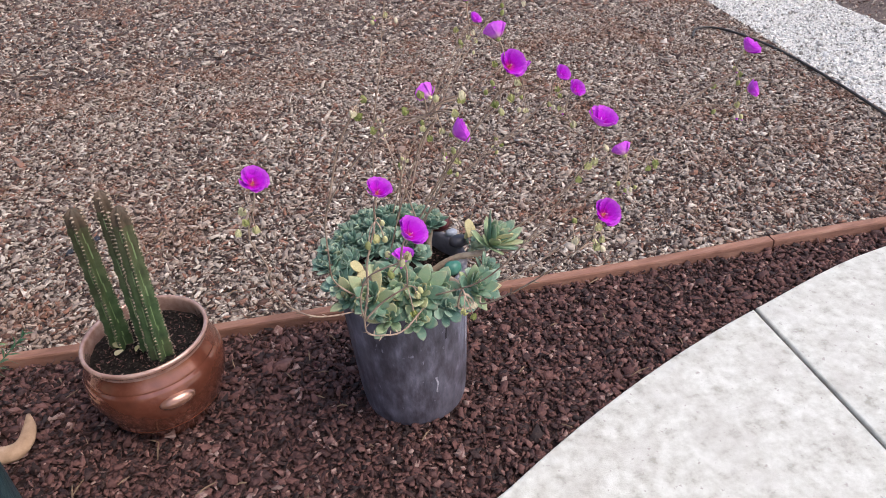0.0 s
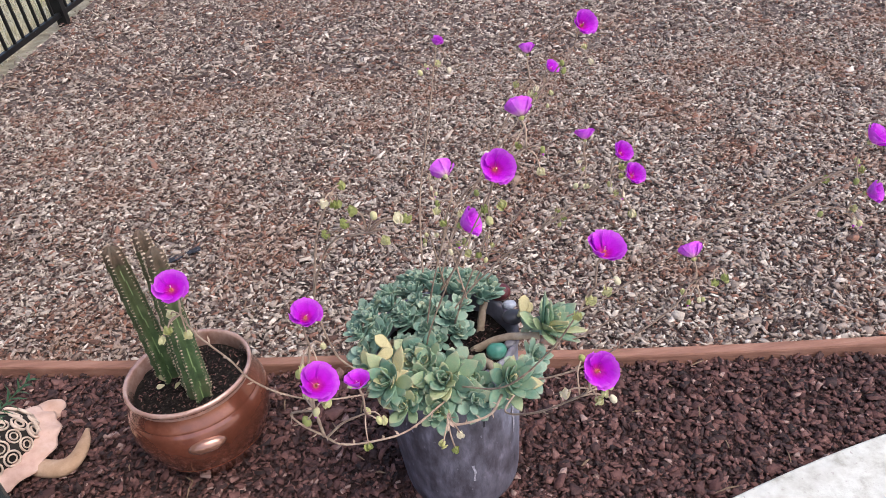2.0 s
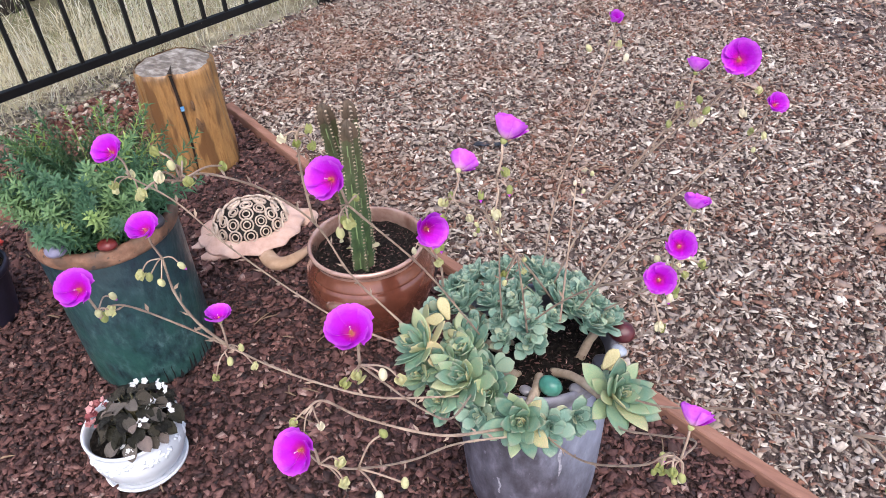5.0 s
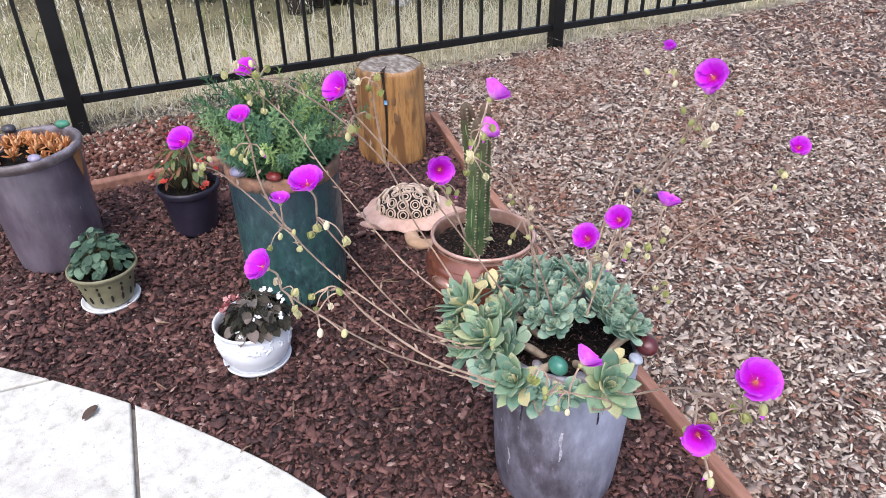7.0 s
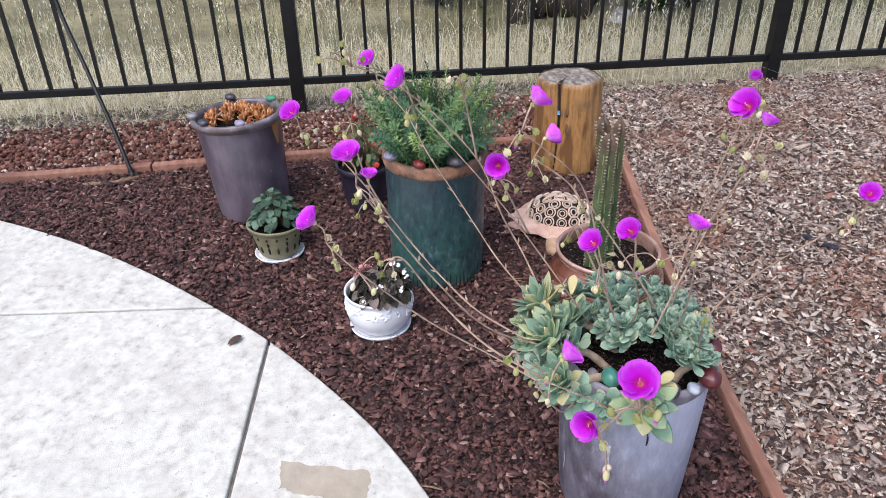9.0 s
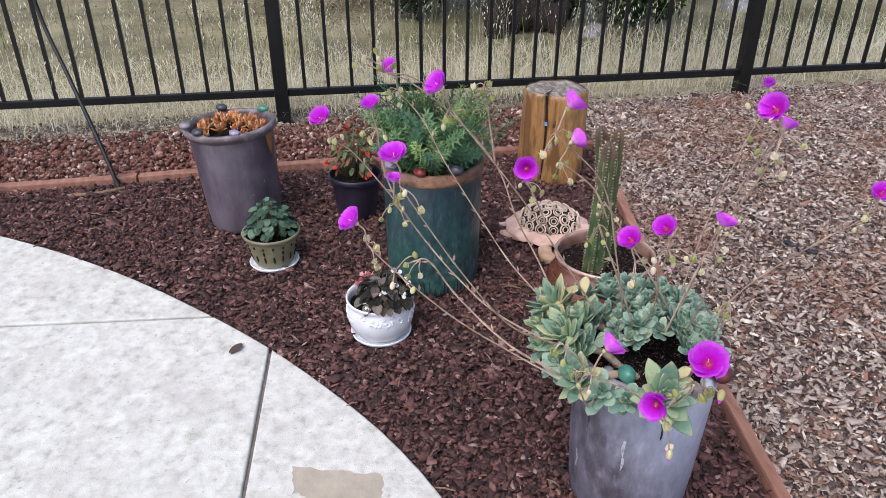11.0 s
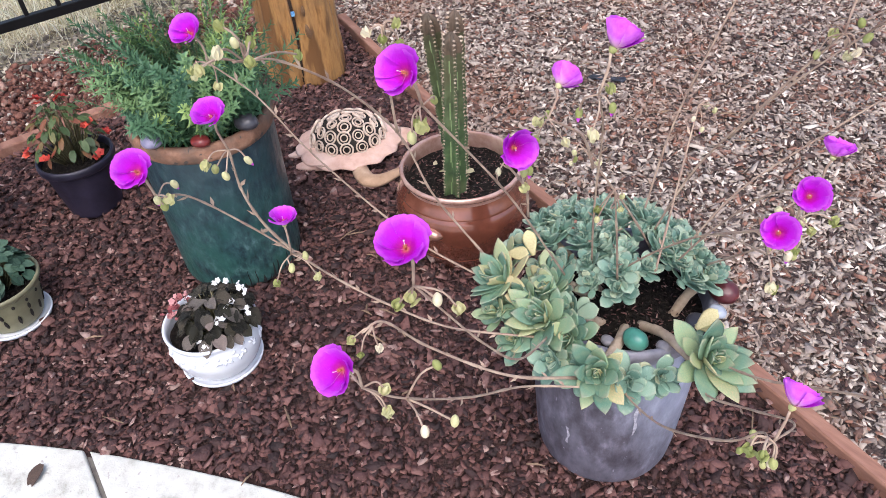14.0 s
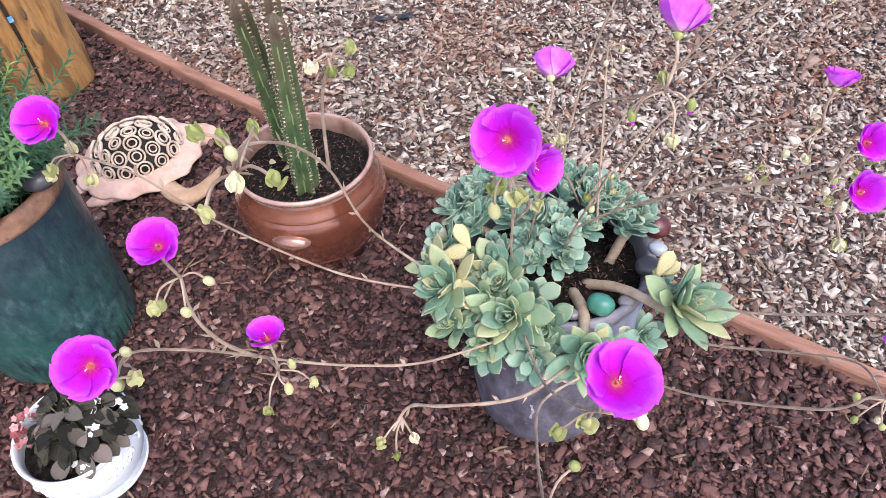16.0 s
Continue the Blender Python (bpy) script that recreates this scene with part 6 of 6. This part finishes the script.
g1 = spread(56000, -3.7, -2.1, -5.5, 7.0, lambda x, y: wild(x, y) and x > fence_x(y) - R.uniform(0.5, 1.2))
blades("dry_grass", g1, M["straw"], 0.04, 0.2, 1.0, 0.002, 51, "dry straw-coloured grass past the fence")
g5 = spread(24000, -7.5, -2.9, -6.0, 8.0, lambda x, y: x < fence_x(y) - 0.7 and clear(x, y))
blades("olive_grass", g5, M["olive_blade"], 0.04, 0.16, 0.9, 0.002, 55, "short olive-brown grass on the bank")
g2 = spread(9000, -3.0, -2.1, -4.5, 5.5, lambda x, y: fence_x(y) - 0.55 < x < fence_x(y) + 0.12)
blades("straw_litter", g2, M["straw"], 0.015, 0.06, 4.5, 0.0015, 52, "flattened straw litter along the fence foot")
g3 = spread(3400, -4.6, -2.6, -5.5, 6.0, lambda x, y: noise.noise(Vector((x * 0.9, y * 0.9, 3.0))) > 0.1 and clear(x, y))
blades("green_grass", g3, M["green_blade"], 0.08, 0.3, 0.5, 0.002, 53, "green grass among the dry stalks")
g4 = spread(560, -3.9, -2.45, -3.5, 3.2, lambda x, y: wild(x, y) and noise.noise(Vector((x * 1.3, y * 1.3, 7.0))) > -0.12)
_, tips, (dx, dy) = blades("oat_stalks", g4, M["straw"], 0.35, 0.6, 0.35, 0.0009, 54, "tall dry wild oat stalks")
sets = []
for k in range(len(g4)):
    for j in range(7):
        q = Vector(tips[k]) + Vector((rg.uniform(-0.02, 0.02), rg.uniform(-0.02, 0.02), -0.02 * j + rg.uniform(-0.01, 0.01)))
        w = Vector((rg.uniform(-0.5, 0.5), rg.uniform(-0.5, 0.5), -1)).normalized() * rg.uniform(0.018, 0.028)
        s = w.cross(Vector((rg.uniform(-1, 1), rg.uniform(-1, 1), 0.1))).normalized() * 0.0036
        sets.append(([q, q + w * 0.4 + s, q + w, q + w * 0.4 - s], [(0, 1, 2, 3)]))
tagged(put("oat_heads", mesh_of("oat_heads", *join(*sets), M["oat"])), "pale hanging wild oat seed heads", "grass", kind="stuff")

# ---- trees, bushes and rocks past the fence ----
M["bark"] = surface("dark_oak_bark", [(0.3, S(34, 29, 26)), (0.55, S(62, 54, 48)), (0.75, S(92, 84, 74))], 8, 0.95, 1.0, 30, stretch=(3, 3, 0.8), bump_dist=0.02)
M["foliage"] = surface("oak_foliage", [(0.0, S(30, 46, 26)), (0.5, S(50, 72, 38)), (1.0, S(84, 104, 54))], 3, 0.6, 0, pick="island", through_light=0.2)
M["rock"] = surface("grey_rock", [(0.3, S(118, 116, 114)), (0.6, S(166, 164, 162)), (0.75, S(196, 196, 198))], 6, 0.9, 0.8, 30, bump_dist=0.02)


def tree(x, y, r, h, seed, crown_r, label):
    q = random.Random(seed)
    th = empty("tree", pose(x, y, gz(x, y) - 0.05), label, "tree")
    lean = Vector((q.uniform(-0.15, 0.15), q.uniform(-0.15, 0.15), 1))
    pts = [Vector((0, 0, 0)), lean * h * 0.25 + Vector((q.uniform(-0.1, 0.1), q.uniform(-0.1, 0.1), 0)), lean * h * 0.55, lean * h]
    c = spline(pts, 6)
    v, f = tube(c, [r * (1.5 - 0.5 * min(1, i / 3)) * (1 - 0.7 * i / (len(c) - 1)) for i in range(len(c))], 14)
    put("trunk", mesh_of("trunk", v, f, M["bark"], True), th)
    leaves = []
    for k in range(9):
        b = c[6 + k % 12]
        a = k * 2.4
        d = Vector((math.cos(a), math.sin(a), q.uniform(0.25, 0.9)))
        L = crown_r * q.uniform(0.7, 1.1)
        cc = spline([b, b + d * L * 0.5 + Vector((0, 0, 0.15 * L)), b + d * L], 5)
        v, f = tube(cc, [r * 0.32 * (1 - 0.8 * i / 10) for i in range(11)], 8)
        put("limb", mesh_of("limb", v, f, M["bark"], True), th)
        for cl in range(26):
            o = cc[q.randrange(4, 11)] + Vector((q.gauss(0, 0.32), q.gauss(0, 0.32), q.gauss(0.1, 0.25))) * crown_r * 0.55
            for j in range(26):
                p = o + Vector((q.gauss(0, 1), q.gauss(0, 1), q.gauss(0, 0.8))) * 0.14 * crown_r
                s = Vector((q.uniform(-1, 1), q.uniform(-1, 1), q.uniform(-1, 1))).normalized() * 0.045
                u = s.orthogonal().normalized() * 0.03
                leaves.append(([p - s, p + u, p + s, p - u], [(0, 1, 2, 3)]))
    put("crown", mesh_of("crown", *join(*leaves), M["foliage"]), th)
    return th


# crowns reach above the view; the last tree is unseen, added for shade
tree(-3.62, 0.82, 0.06, 5.2, 61, 1.7, "dark oak tree standing in the dry grass")
tree(-7.6, -1.9, 0.13, 4.6, 62, 1.9, "slender dark tree in the dry grass")
tree(-8.2, 4.6, 0.2, 5.0, 63, 2.2, "unseen oak added to shade the far bank")


# brown leaf flecks put in to darken the bank where trees shade it
M["litter"] = surface("shade_leaf_flecks", [(0.0, S(84, 74, 56)), (0.5, S(112, 100, 74)), (1.0, S(146, 130, 98))], 5, 0.9, 0, pick="island")
sets = []
q = random.Random(90)
for k in range(7000):
    a, r = q.uniform(0, 6.28), abs(q.gauss(0, 0.75))
    x, y = -4.95 + 0.8 * r * math.cos(a), 0.1 + 1.5 * r * math.sin(a)
    p = Vector((x, y, gz(x, y) + 0.018 + q.uniform(0, 0.02)))
    s = Vector((q.uniform(-1, 1), q.uniform(-1, 1), q.uniform(-0.3, 0.3))).normalized() * q.uniform(0.008, 0.018)
    u = s.cross(Vector((q.uniform(-0.4, 0.4), q.uniform(-0.4, 0.4), 1))).normalized() * q.uniform(0.005, 0.01)
    sets.append(([p - s, p + u, p + s, p - u], [(0, 1, 2, 3)]))
tagged(put("leaf_litter", mesh_of("leaf_litter", *join(*sets), M["litter"])), "brown leaf flecks added to darken the tree-shaded bank", "leaf litter", kind="stuff")


def fallen(x, y, L, r, turn, seed):
    c = spline([(-L / 2, 0, r * 0.6), (0, 0.06, r * 0.9), (L / 2, -0.05, r * 0.7)], 8)
    v, f = tube(c, [r * (0.85 + 0.2 * math.sin(i * 1.7 + seed)) for i in range(len(c))], 12)
    return tagged(put("fallen_limb", mesh_of("fallen_limb", v, f, M["bark"], True), None, pose(x, y, gz(x, y), 0, 0, turn)), "dark fallen tree limb lying in dry grass", "fallen limb")


fallen(-3.66, 1.05, 0.5, 0.14, 84, 1)
for x, y, s, seed in ((-3.42, 1.42, 0.05, 1), (-3.8, 2.75, 0.09, 2), (-3.55, 1.5, 0.06, 3)):
    bm = bmesh.new()
    bmesh.ops.create_icosphere(bm, subdivisions=3, radius=1.0)
    for v in bm.verts:
        k = 1 + 0.28 * noise.noise(v.co * 1.6 + Vector((seed * 5, 0, 0)))
        v.co = Vector((v.co.x * s * 1.3 * k, v.co.y * s * k, v.co.z * s * 0.75 * k))
    tagged(part("rock", bm, M["rock"], None, "", True, pose(x, y, gz(x, y) + s * 0.3, 0, 0, seed * 40)), "pale grey rock in the dry grass", "rock")


def bush(x, y, r, h, seed):
    q = random.Random(seed)
    th = empty("bush", pose(x, y, gz(x, y)), "loose green bush growing in the dry grass", "bush", "bushes past the fence")
    sets, lv = [], []
    for k in range(30):
        a = q.uniform(0, 6.28)
        tip = Vector((r * q.uniform(0.2, 1) * math.cos(a), r * q.uniform(0.2, 1) * math.sin(a), h * q.uniform(0.5, 1)))
        c = spline([(0, 0, 0), (tip.x * 0.4, tip.y * 0.4, tip.z * 0.7), tip], 5)
        sets.append(tube(c, [0.008 * (1 - 0.07 * i) for i in range(11)], 5))
        for j in range(95):
            p = c[q.randrange(3, 11)] + Vector((q.gauss(0, 0.05), q.gauss(0, 0.05), q.gauss(0, 0.05)))
            s = Vector((q.uniform(-1, 1), q.uniform(-1, 1), q.uniform(-0.6, 1))).normalized() * 0.036
            u = s.orthogonal().normalized() * 0.011
            lv.append(([p - s, p + u, p + s, p - u], [(0, 1, 2, 3)]))
    put("branches", mesh_of("branches", *join(*sets), M["bark"], True), th)
    put("leaves", mesh_of("leaves", *join(*lv), M["foliage"]), th)


bush(-3.9, 1.45, 0.3, 0.65, 71)
bush(-4.4, 2.5, 0.4, 0.8, 72)
bush(-3.56, 1.72, 0.24, 0.55, 75)
bush(-3.6, 2.0, 0.26, 0.55, 76)
bush(-4.3, 0.4, 0.3, 0.6, 77)
bush(-3.95, 1.0, 0.32, 0.7, 78)
# two back bushes added so that the gap behind the trunk goes dark
bush(-4.7, 0.7, 0.45, 0.8, 79)
bush(-4.6, 1.9, 0.45, 0.8, 80)
bush(-4.5, -3.4, 0.4, 0.7, 73)
